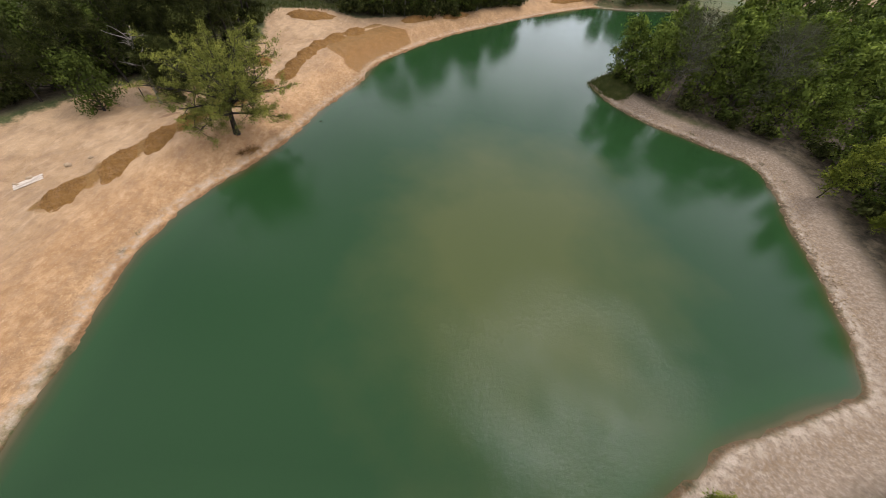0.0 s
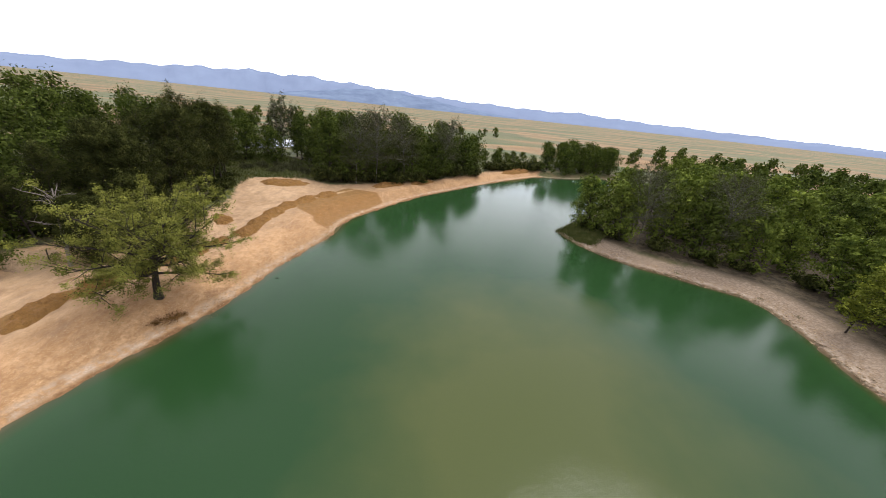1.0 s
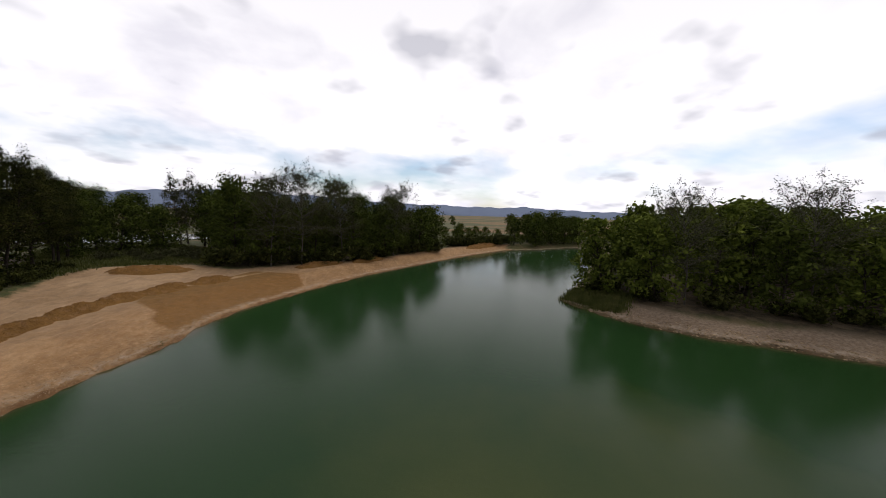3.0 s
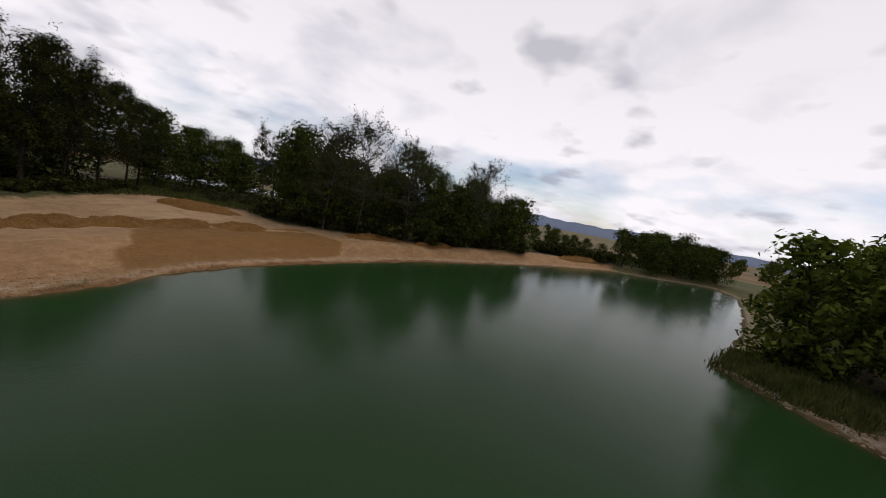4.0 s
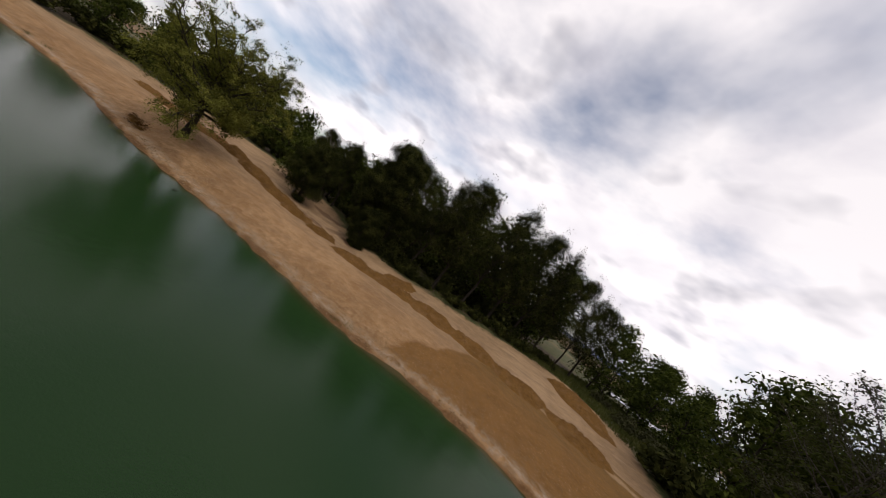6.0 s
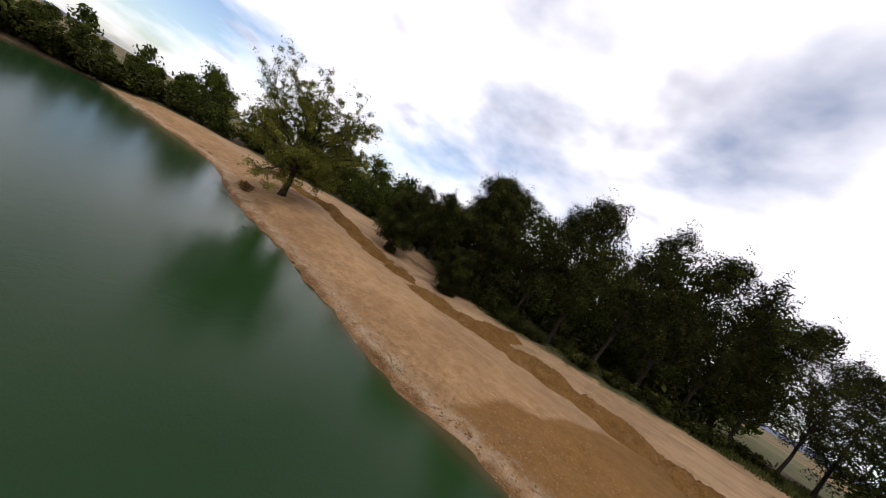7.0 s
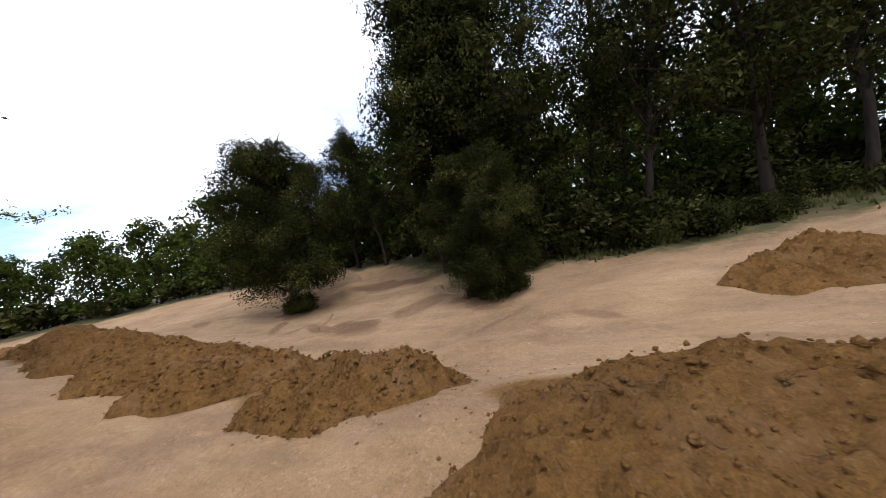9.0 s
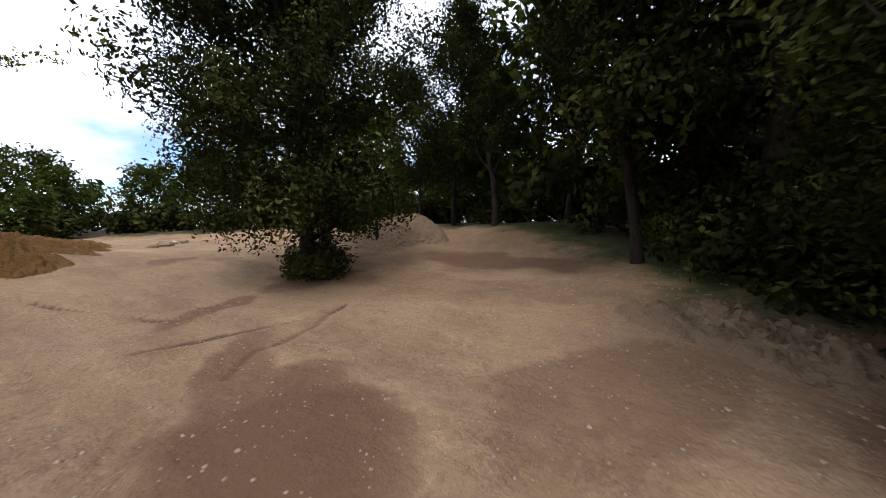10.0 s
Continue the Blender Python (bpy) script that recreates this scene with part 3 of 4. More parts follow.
def bent(rng, start, way, length, n, bend, droop=0.0):
    pts = [np.array(start, float)]
    d = np.array(way, float)
    d /= np.linalg.norm(d)
    for i in range(n):
        d = d + rng.normal(0, bend, 3) + np.array([0, 0, -droop])
        d /= np.linalg.norm(d)
        pts.append(pts[-1] + d * length / n)
    return pts


def sprays(rng, a, b, weight, loose, count, size, flat=0.7):
    """Leaf blades scattered along twigs from a to b; loose: how far they stand off their twig."""
    a, b, loose = np.asarray(a), np.asarray(b), np.asarray(loose)
    w = np.asarray(weight) * (np.linalg.norm(b - a, axis=1) + 0.2)
    k = rng.choice(len(a), count, p=w / w.sum())
    s = rng.beta(1.7, 1.0, (count, 1)) * 1.06
    p = a[k] + (b - a)[k] * s + np.clip(rng.normal(0, 1, (count, 3)), -1.9, 1.9) * loose[k][:, None] * (0.45 + 0.55 * s) * np.array([1, 1, flat])
    nrm = rng.normal(0, 1, (count, 3)) + np.array([0, 0, 0.9])
    nrm /= np.linalg.norm(nrm, axis=1)[:, None]
    u = np.cross(nrm, rng.normal(0, 1, (count, 3)))
    u /= np.linalg.norm(u, axis=1)[:, None] + 1e-9
    v = np.cross(nrm, u)
    s = size * rng.uniform(0.6, 1.4, count)[:, None]
    verts = np.stack([p - u * s, p + v * s * 0.44 + nrm * s * 0.12, p + u * s, p - v * s * 0.44 + nrm * s * 0.12], 1).reshape(-1, 3)
    return verts, np.arange(4 * count).reshape(-1, 4)


def puffs_of(rng, centres, radii, count, size):
    """Leaf blades over rounded clumps, most of them facing outwards."""
    centres, radii = np.asarray(centres), np.asarray(radii)
    k = rng.choice(len(centres), count, p=radii ** 2 / (radii ** 2).sum())
    d = rng.normal(0, 1, (count, 3)) + np.array([0, 0, 0.25])
    d /= np.linalg.norm(d, axis=1)[:, None]
    bulge = 1 + 0.16 * np.sin(5 * d[:, :1] + 1.7 * k[:, None]) + 0.12 * np.sin(7 * d[:, 1:2] + 2.3 * k[:, None])
    p = centres[k] + d * radii[k][:, None] * bulge * (0.45 + 0.6 * rng.beta(2.6, 1.2, (count, 1))) * np.array([1, 1, 0.78])
    nrm = d + rng.normal(0, 0.45, (count, 3))
    nrm /= np.linalg.norm(nrm, axis=1)[:, None]
    u = np.cross(nrm, rng.normal(0, 1, (count, 3)))
    u /= np.linalg.norm(u, axis=1)[:, None] + 1e-9
    v = np.cross(nrm, u)
    s = size * rng.uniform(0.6, 1.4, count)[:, None]
    verts = np.stack([p - u * s, p + v * s * 0.5 + nrm * s * 0.1, p + u * s, p - v * s * 0.5 + nrm * s * 0.1], 1).reshape(-1, 3)
    return verts, np.arange(4 * count).reshape(-1, 4)


def make_tree(rng, height, radius, clear, girth, limbs, count, size, form="oval", lean=0.0, subs=5, loose=0.5, twigs=False, bare=0.0, skirt=0.0, core=0, core_size=0.3, puff=0.0, fluff=0.75):
    """Trunk, limbs that fork into boughs and twigs, and leaves along the twigs. form: oval, upswept, fan, bush."""
    tv, tf, a, b, weight, off, hearts, tufts, tuft_r = [], [], [], [], [], [], [], [], []
    stems = 5 if form == "bush" else 1
    for stem in range(stems):
        way = (lean + rng.normal(0, 0.05), rng.normal(0, 0.05), 1)
        if form == "bush":
            turn = 2 * math.pi * stem / stems + rng.uniform(-0.4, 0.4)
            way = (0.6 * math.cos(turn), 0.6 * math.sin(turn), 1)
        tall = height * {"fan": 0.62, "bush": 0.75}.get(form, 0.9)
        trunk = bent(rng, (0, 0, -0.4), way, tall, 9, 0.05)
        rad = [girth * (1.3 if i == 0 else 1 - 0.9 * (i / 9) ** 0.8) for i in range(10)]
        if form == "bush":
            tube(trunk[::3], rad[::3], 3, tv, tf)
        else:
            tube(trunk, rad, 8 if twigs else 6, tv, tf)
        n = limbs // stems
        for i in range(n):
            f = (i + rng.uniform(0, 1)) / n
            heavy, stand = 1.0, loose
            if form == "upswept":
                z0, env, pitch = clear + (0.94 - clear) * f, 0.55 + 0.5 * math.sin(math.pi * min(1, f * 1.05 + 0.12)), rng.uniform(0.6, 1.15)
            elif form == "fan" and f < skirt:
                z0, env, pitch = clear + 0.2 * f / skirt, rng.uniform(0.65, 1.0), rng.uniform(0.0, 0.28)
                heavy, stand = 3.2, loose * 1.7
            elif form == "fan":
                g = (f - skirt) / (1 - skirt)
                z0, env, pitch = clear + 0.1 + (0.72 - clear) * g, 1.28 - 0.30 * g, 0.40 + 0.62 * g + rng.uniform(-0.25, 0.25)
            elif form == "bush":
                z0, env, pitch = clear + (0.93 - clear) * f, 1.0 - 0.6 * f, rng.uniform(0.2, 0.9)
            else:
                z0, env, pitch = clear + (0.93 - clear) * f, math.sin(math.pi * (0.20 + 0.72 * f)) ** 0.7, 0.1 + 0.7 * f + rng.uniform(-0.15, 0.3)
            k = min(int(z0 * 9), 8)
            start = trunk[k] * (1 - z0 * 9 + k) + trunk[k + 1] * (z0 * 9 - k)
            length = radius * env * rng.uniform(0.72, 1.15)
            turn = i * 2.4 + rng.uniform(-0.5, 0.5)
            way = np.array((math.cos(turn) * math.cos(pitch), math.sin(turn) * math.cos(pitch), math.sin(pitch)))
            limb = bent(rng, start, way, length, 5, 0.12, {"bush": 0.03, "fan": 0.02}.get(form, -0.05))
            r0 = girth * 0.40 * (1 - 0.72 * z0) + 0.008
            tube(limb if twigs else [limb[0], limb[2], limb[5]], [r0 * (1 - 0.85 * j / 5) + 0.008 for j in ((0, 1, 2, 3, 4, 5) if twigs else (0, 2, 5))], 5 if twigs else 3, tv, tf)
            hearts += [limb[2], limb[3], limb[4]]
            tufts.append(limb[5]), tuft_r.append(puff * rng.uniform(0.8, 1.2))
            a.append(limb[3]), b.append(limb[5] + 0.25 * (limb[5] - limb[4])), weight.append(heavy), off.append(stand)
            for j in range(subs):
                s = 0.22 + 0.75 * (j + rng.uniform(0, 1)) / subs
                q = min(int(s * 5), 4)
                base = limb[q] * (1 - s * 5 + q) + limb[q + 1] * (s * 5 - q)
                side = rng.normal(0, 1, 3) + way * 0.7 + np.array([0, 0, 0.25])
                side /= np.linalg.norm(side)
                ln = length * rng.uniform(0.24, 0.44) * (1.25 - 0.55 * s) + 0.25
                end = base + side * ln
                full = heavy * (0.12 if rng.uniform() < bare else 1.0)
                a.append(base + side * ln * 0.25), b.append(end), weight.append(full), off.append(stand)
                if full > 0.5:
                    tufts.append(end), tuft_r.append(puff * rng.uniform(0.5, 1.0))
                if twigs:
                    tube([base, base + side * ln * 0.5 + rng.normal(0, 0.04, 3), end], [r0 * 0.34 + 0.006, r0 * 0.2 + 0.005, 0.005], 3, tv, tf)
                for m in (0.5, 0.85):
                    fork = side + rng.normal(0, 0.65, 3)
                    fork /= np.linalg.norm(fork)
                    root = base + side * ln * m
                    a.append(root), b.append(root + fork * ln * 0.55), weight.append(full * 0.9), off.append(stand * 0.8)
        if form != "bush":
            a.append(trunk[7]), b.append(trunk[9] + np.array([0, 0, 0.1 * height])), weight.append(1.5), off.append(loose)
    loose_count = int(count * (1 - fluff)) if puff else count
    lv, lf = sprays(rng, a, b, weight, off, loose_count, size)
    if puff:
        tufts.append(np.array(trunk[9])), tuft_r.append(puff)
        cv, cf = puffs_of(rng, tufts, tuft_r, count - loose_count, size)
        lf = np.concatenate([lf, cf + len(lv)])
        lv = np.concatenate([lv, cv])
    if core:
        # shaded inner foliage round the limbs
        hearts = np.asarray(hearts)
        cv, cf = sprays(rng, hearts, hearts + np.array([0, 0, 0.3]), np.ones(len(hearts)), np.full(len(hearts), 0.9 * loose + 0.2), core, core_size)
        lf = np.concatenate([lf, cf + len(lv)])
        lv = np.concatenate([lv, cv])
    lf = lf[lv[:, 2].reshape(-1, 4).min(1) > 0.12]
    return np.array(tv), np.array(tf), lv, lf


def tree_thing(name, label, category, seed, bark, leaf, **kw):
    rng = np.random.default_rng(seed)
    tv, tf, lv, lf = make_tree(rng, **kw)
    root = new(name)
    tagged(root, label, category)
    attach("trunk", mesh_of(name + "_trunk", tv, tf, bark), root)
    used = lf.ravel()
    attach("crown", mesh_of(name + "_crown", lv[used], np.arange(len(used)).reshape(-1, 4), leaf, smooth=False), root)
    return root


def put(ob, x, y, turn=0.0, size=1.0, sink=0.05, z=None, first=False, label="", group=""):
    m = Matrix.LocRotScale((x, y, (height_at(x, y) if z is None else z) - sink), Euler((0, 0, turn)), None)
    if first:
        ob.matrix_basis = m
        o = ob
    else:
        o = copy_thing(ob, m)
    o.scale = (size, size, size)
    return tagged(o, label, group=group)


KINDS = {
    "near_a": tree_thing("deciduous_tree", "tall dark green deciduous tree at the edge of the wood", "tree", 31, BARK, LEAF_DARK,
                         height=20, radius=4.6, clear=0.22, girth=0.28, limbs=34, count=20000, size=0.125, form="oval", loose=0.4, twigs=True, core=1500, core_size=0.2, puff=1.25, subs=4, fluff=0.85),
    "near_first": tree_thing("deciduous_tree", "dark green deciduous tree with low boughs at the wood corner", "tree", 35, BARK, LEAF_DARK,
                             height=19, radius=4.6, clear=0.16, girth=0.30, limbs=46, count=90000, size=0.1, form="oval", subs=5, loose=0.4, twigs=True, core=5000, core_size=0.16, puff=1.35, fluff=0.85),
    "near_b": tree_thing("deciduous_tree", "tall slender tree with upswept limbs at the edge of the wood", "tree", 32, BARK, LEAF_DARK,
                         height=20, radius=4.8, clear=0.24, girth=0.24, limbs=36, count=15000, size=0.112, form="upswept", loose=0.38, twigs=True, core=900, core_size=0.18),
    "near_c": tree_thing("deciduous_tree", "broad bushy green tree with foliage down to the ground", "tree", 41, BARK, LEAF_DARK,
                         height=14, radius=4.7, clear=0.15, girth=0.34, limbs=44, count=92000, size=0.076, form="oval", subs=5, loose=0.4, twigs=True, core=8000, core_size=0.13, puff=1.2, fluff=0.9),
    "forest_a": tree_thing("deciduous_tree", "tall dark green deciduous tree in the waterside wood", "tree", 11, BARK, LEAF_MID,
                           height=19, radius=5.4, clear=0.05, girth=0.28, limbs=28, count=3700, size=0.27, form="oval", subs=4, loose=0.6, core=240, core_size=0.6, puff=1.7, fluff=0.8),
    "forest_b": tree_thing("deciduous_tree", "tall slender green tree with upswept limbs in the wood", "tree", 12, BARK, LEAF_MID,
                           height=20, radius=5.4, clear=0.08, girth=0.24, limbs=26, count=3200, size=0.25, form="upswept", subs=4, loose=0.62, core=220, core_size=0.55),
    "forest_c": tree_thing("deciduous_tree", "broad bushy green tree with foliage low to the ground", "tree", 13, BARK, LEAF_MID,
                           height=13, radius=4.9, clear=0.02, girth=0.26, limbs=28, count=2900, size=0.27, form="oval", subs=4, loose=0.55, core=240, core_size=0.5, puff=1.5, fluff=0.8),
    "bank_a": tree_thing("deciduous_tree", "fresh green deciduous tree above the gravel shore", "tree", 14, BARK, LEAF_FRESH,
                         height=12, radius=3.7, clear=0.05, girth=0.19, limbs=26, count=2500, size=0.255, form="oval", subs=3, loose=0.45, core=180, core_size=0.5, puff=1.15, fluff=0.7),
    "bank_b": tree_thing("deciduous_tree", "rounded mid-green tree above the gravel shore", "tree", 15, BARK, LEAF_MID,
                         height=11.4, radius=3.9, clear=0.06, girth=0.20, limbs=26, count=2400, size=0.26, form="oval", subs=3, loose=0.45, core=200, core_size=0.5, puff=1.25, fluff=0.75),
    "poplar": tree_thing("poplar_tree", "pale grey-green poplar with sparse airy crown", "tree", 16, BARK_GREY, LEAF_PALE,
                         height=21, radius=3.8, clear=0.2, girth=0.24, limbs=34, count=4200, size=0.2, form="upswept", loose=0.4, twigs=True, bare=0.3),
    "airy": tree_thing("airy_tree", "wide airy tree with feathery bare-looking branch tips", "tree", 19, BARK_GREY, LEAF_PALE,
                       height=22, radius=7.6, clear=0.3, girth=0.18, limbs=54, count=12000, size=0.13, form="oval", loose=0.3, twigs=True, bare=0.3, subs=7),
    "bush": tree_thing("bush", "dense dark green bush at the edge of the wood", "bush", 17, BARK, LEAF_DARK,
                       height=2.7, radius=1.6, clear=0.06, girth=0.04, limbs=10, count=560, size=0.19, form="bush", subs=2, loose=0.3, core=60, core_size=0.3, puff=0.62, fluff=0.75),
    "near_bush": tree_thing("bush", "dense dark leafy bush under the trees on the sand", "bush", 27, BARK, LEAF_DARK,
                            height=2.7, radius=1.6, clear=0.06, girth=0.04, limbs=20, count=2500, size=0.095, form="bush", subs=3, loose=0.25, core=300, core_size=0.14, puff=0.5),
    "low_bush": tree_thing("bush", "low grey-green willow bush on the grassy clearing", "bush", 18, BARK, LEAF_PALE,
                           height=2.0, radius=1.6, clear=0.06, girth=0.04, limbs=20, count=900, size=0.16, form="bush", subs=3, loose=0.3),
    "rust_bush": tree_thing("bush", "low withered rust-brown bush near the waterline", "bush", 29, BARK, LEAF_RUST,
                            height=0.9, radius=0.9, clear=0.06, girth=0.02, limbs=15, count=1500, size=0.06, form="bush", subs=3, loose=0.16),
    "sapling": tree_thing("sapling", "slim yellow-green young tree on the gravel shore", "tree", 20, BARK, LEAF_YELLOW,
                          height=9.5, radius=2.3, clear=0.12, girth=0.1, limbs=26, count=4200, size=0.15, form="upswept", loose=0.34),
    "far": tree_thing("distant_tree", "distant dark green tree standing among the fields", "tree", 22, BARK, LEAF_MID,
                      height=12, radius=4.2, clear=0.05, girth=0.25, limbs=10, count=420, size=0.65, form="oval", subs=3, loose=0.8, core=40, core_size=1.1, puff=1.7, fluff=0.8),
}
USED = {}


def plant(kind, x, y, size=1.0, turn=None, label="", group=""):
    ob = KINDS[kind]
    first = kind not in USED
    USED[kind] = USED.get(kind, 0) + 1
    turn = (x * 12.9898 + y * 78.233) % 6.28 if turn is None else turn
    return put(ob, x, y, turn, size, 0.1, first=first, label=label, group=group)


# the lone tree on the west bank
lone = tree_thing("lone_tree", "large spreading tree standing alone on the sandy bank", "tree", 24, BARK, LEAF_OLIVE,
                  height=14.4, radius=6.6, clear=0.36, girth=0.46, limbs=40, count=84000, size=0.082, form="fan", subs=11, loose=0.24, twigs=True, puff=0.46, fluff=0.33, lean=0.05, skirt=0.24, core=1500, core_size=0.16, bare=0.2)
put(lone, -29.9, 36.2, 0.53, 0.97, first=True)

# wood behind the west bank: named trees that stand out, then a filling of the rows behind
NEAR_WEST = [("near_c", -42.1, 43.3, 0.66), ("near_c", -40.3, 53.5, 0.42), ("near_first", -45.4, 52.6, 0.90), ("near_a", -44.9, 55.6, 0.84), ("forest_c", -48.6, 37.0, 0.6), ("near_b", -50.4, 44.6, 0.60), ("near_b", -50.0, 47.8, 0.66), ("near_a", -53.4, 40.6, 0.60), ("near_a", -56.0, 36.2, 0.58), ("near_b", -48.4, 58.6, 0.92), ("near_a", -50.5, 52.0, 0.72), ("near_b", -45.6, 50.4, 0.55),
             ("near_b", -45.2, 60.4, 0.86), ("near_a", -45.8, 65.4, 0.95), ("near_b", -47.6, 70.2, 1.05), ("near_a", -48.8, 75.0, 0.98), ("near_b", -50.0, 79.8, 0.93), ("near_a", -51.5, 84.6, 0.88), ("near_b", -53.5, 89.8, 0.84), ("near_a", -57.0, 94.8, 0.82), ("forest_a", -61.0, 101.0, 0.85), ("forest_c", -60.0, 112.0, 1.0), ("forest_c", -66.0, 107.0, 1.1), ("forest_c", -50.0, 111.5, 0.85), 
             ("forest_c", -54.5, 45.5, 0.9), ("forest_c", -58.0, 40.0, 0.85), ("forest_a", -54.5, 83.0, 0.92)]
for kind, x, y, s in NEAR_WEST:
    plant(kind, x, y, s, group="west wood")
WOODS = [
    # outline, spacing, kinds, sizes, group
    ([(-53, 52), (-53, 64), (-55, 78), (-60, 90), (-80, 94), (-90, 88), (-86, 44), (-62, 46)], 6.8, ("forest_a", "forest_b", "forest_c"), (0.85, 1.05), "west wood"),
    ([(-59, 38), (-60, 22), (-55, 10), (-50, 0), (-38, -6), (-44, -18), (-64, -10), (-78, 10), (-80, 40), (-66, 44)], 6.2, ("forest_c", "bank_b"), (0.76, 1.0), "south wood"),
    ([(-36, -7), (-26, -10.5), (-18, -8), (-8, -7), (4, -7), (10, -14), (-14, -22), (-46, -20)], 4.4, ("bank_b",), (0.38, 0.52), "south wood"),
    ([(12, -8), (20, -5), (32, -1), (40, -14), (16, -26)], 6.0, ("bank_b", "bank_a"), (0.6, 0.9), "south wood"),
    ([(-31, 97), (-22, 98), (-14, 101.5), (-5, 108), (5, 118.5), (17, 133), (11, 143), (-8, 134), (-22, 118), (-34, 110)], 5.0, ("forest_a", "forest_c", "forest_a", "forest_c", "forest_c"), (0.80, 1.14), "north wood"),
    ([(23, 148), (34, 156.5), (46, 160), (44, 168), (20, 156)], 4.6, ("bank_b", "forest_c"), (0.45, 0.65), "north shore trees"),
    ([(46, 151), (58, 152.5), (72, 159.5), (86, 164), (94, 182), (62, 174), (46, 160)], 5.6, ("forest_c", "bank_b"), (0.9, 1.15), "north shore trees"),
    ([(35, 75), (36.5, 70.5), (41, 64.5), (47, 61), (55, 59), (60.5, 54), (68, 62), (80, 84), (86, 108), (76, 114), (61, 98), (49, 87), (39, 79)], 6.5, ("bank_a", "bank_a", "bank_b"), (0.72, 1.4), "east wood"),
    ([(61, 53), (62.5, 46), (60, 38), (57.5, 30), (55, 20), (52, 10), (48, 3), (64, 0), (78, 30), (78, 62), (68, 62)], 6.2, ("bank_a", "bank_b", "bank_a"), (0.72, 1.4), "east wood"),
]
rng = np.random.default_rng(5)
planted = [(x, y) for _, x, y, _ in NEAR_WEST]


def fill(outline, gap, kinds, lo, hi, group, tries=900):
    xs, ys = [p[0] for p in outline], [p[1] for p in outline]
    for _ in range(tries):
        x, y = rng.uniform(min(xs), max(xs)), rng.uniform(min(ys), max(ys))
        if not inside(np.array([x]), np.array([y]), outline)[0]:
            continue
        if any((x - a) ** 2 + (y - b) ** 2 < gap * gap for a, b in planted):
            continue
        planted.append((x, y))
        plant(kinds[int(rng.integers(len(kinds)))], x, y, rng.uniform(lo, hi), group=group)


WOODS.append(([(-58, 118), (-46, 120), (-34, 113), (-20, 122), (-20, 142), (-50, 142)], 6.5, ("forest_a", "forest_c", "forest_b"), (0.7, 0.9), "north wood"))
WOODS.append(([(70, 62), (80, 84), (98, 98), (112, 72), (98, 42), (79, 40)], 6.6, ("bank_b", "bank_a"), (0.9, 1.2), "east wood"))
for outline, gap, kinds, (lo, hi), group in WOODS:
    fill(outline, gap, kinds, lo, hi, group)
for x, y, s in [(-53, 122, 0.95), (-57, 132, 1.02), (-49.5, 126, 0.88)]:
    plant("poplar", x, y, s, group="poplars")
for x, y, s in [(-22.5, 97, 0.9), (-17.5, 100, 0.96), (-10, 105, 0.9), (1.5, 115, 0.9), (41, 66.5, 0.76), (52.5, 60.5, 0.8), (-5.5, -7.5, 0.56)]:
    plant("airy", x, y, s, group="airy trees")
for x, y, s in [(-71, 120, 0.85), (-66, 114, 0.8), (-62, 122, 0.8), (-77, 124, 0.85), (-46, 121, 0.8), (-40, 117, 0.85), (-70, 130, 0.8)]:
    plant("forest_a", x, y, s, group="north wood")
for x, y, s in [(34.6, 74.5, 1.1), (33.4, 77, 0.8), (38.0, 68, 1.12), (60.0, 35.5, 1.0), (58.2, 28, 0.95), (61.5, 41.5, 1.1), (57.0, 21, 0.9), (63.5, 47.5, 1.15), (56.0, 57.6, 1.1)]:
    plant("bank_a", x, y, s, group="east wood")
for x, y, s in [(54.3, 40, 1.15), (55.5, 32.5, 0.65), (20.5, 0.4, 0.45)]:
    plant("sapling", x, y, s, group="saplings")

# bushes that close the foot of the woods
EDGE = [(-38.9, 53.8), (-38.6, 53.4), (-39.0, 53.2), (-40.7, 43.2), (-43.2, 58.9), (-43.2, 62.0), (-43.6, 66), (-43.4, 70.5), (-45.4, 75.5), (-48, 81.5), (-49.5, 88), (-45.8, 52.2), (-50.4, 48), (-53.6, 42.6), (-57.4, 34), (-58.2, 24)]
for i, (x, y) in enumerate(EDGE):
    for k in range(3):
        a, d = rng.uniform(0, 6.28), rng.uniform(0.1, 0.6) if i < 4 else rng.uniform(0.8, 2.6)
        plant("near_bush" if i < 7 else "bush", x - 1.6 + d * math.cos(a), y + d * math.sin(a), rng.uniform(0.3, 0.5) if i < 4 else rng.uniform(0.45, 1.0), group="edge bushes")
for x, y in [(-43.4, 60), (-43.6, 64), (-43.9, 68.5), (-44.6, 72.5), (-46.4, 78), (-47.6, 82)]:
    for k in range(3):
        plant("near_bush" if y < 66 else "bush", x + rng.uniform(-0.9, 0.2), y + rng.uniform(-1.2, 1.2), rng.uniform(0.35, 0.65), group="edge bushes")
for _ in range(44):
    # undergrowth
    x, y = rng.uniform(-64, -48.5), rng.uniform(45, 84)
    plant("bush", x, y, rng.uniform(0.9, 2.0), group="undergrowth")
for x, y, s in [(-44.6, 55.4, 1.2), (-46.4, 53.4, 1.3), (-44.6, 58.6, 1.3), (-47.6, 58.0, 1.5), (-48.4, 50.6, 1.3), (-49.6, 55.0, 1.6), (-43.0, 53.2, 0.75), (-44.0, 52.6, 0.8), (-43.6, 54.2, 0.9), (-45.4, 52.4, 0.9), (-46.6, 51.8, 0.8)]:
    plant("near_bush", x, y, s, group="undergrowth")
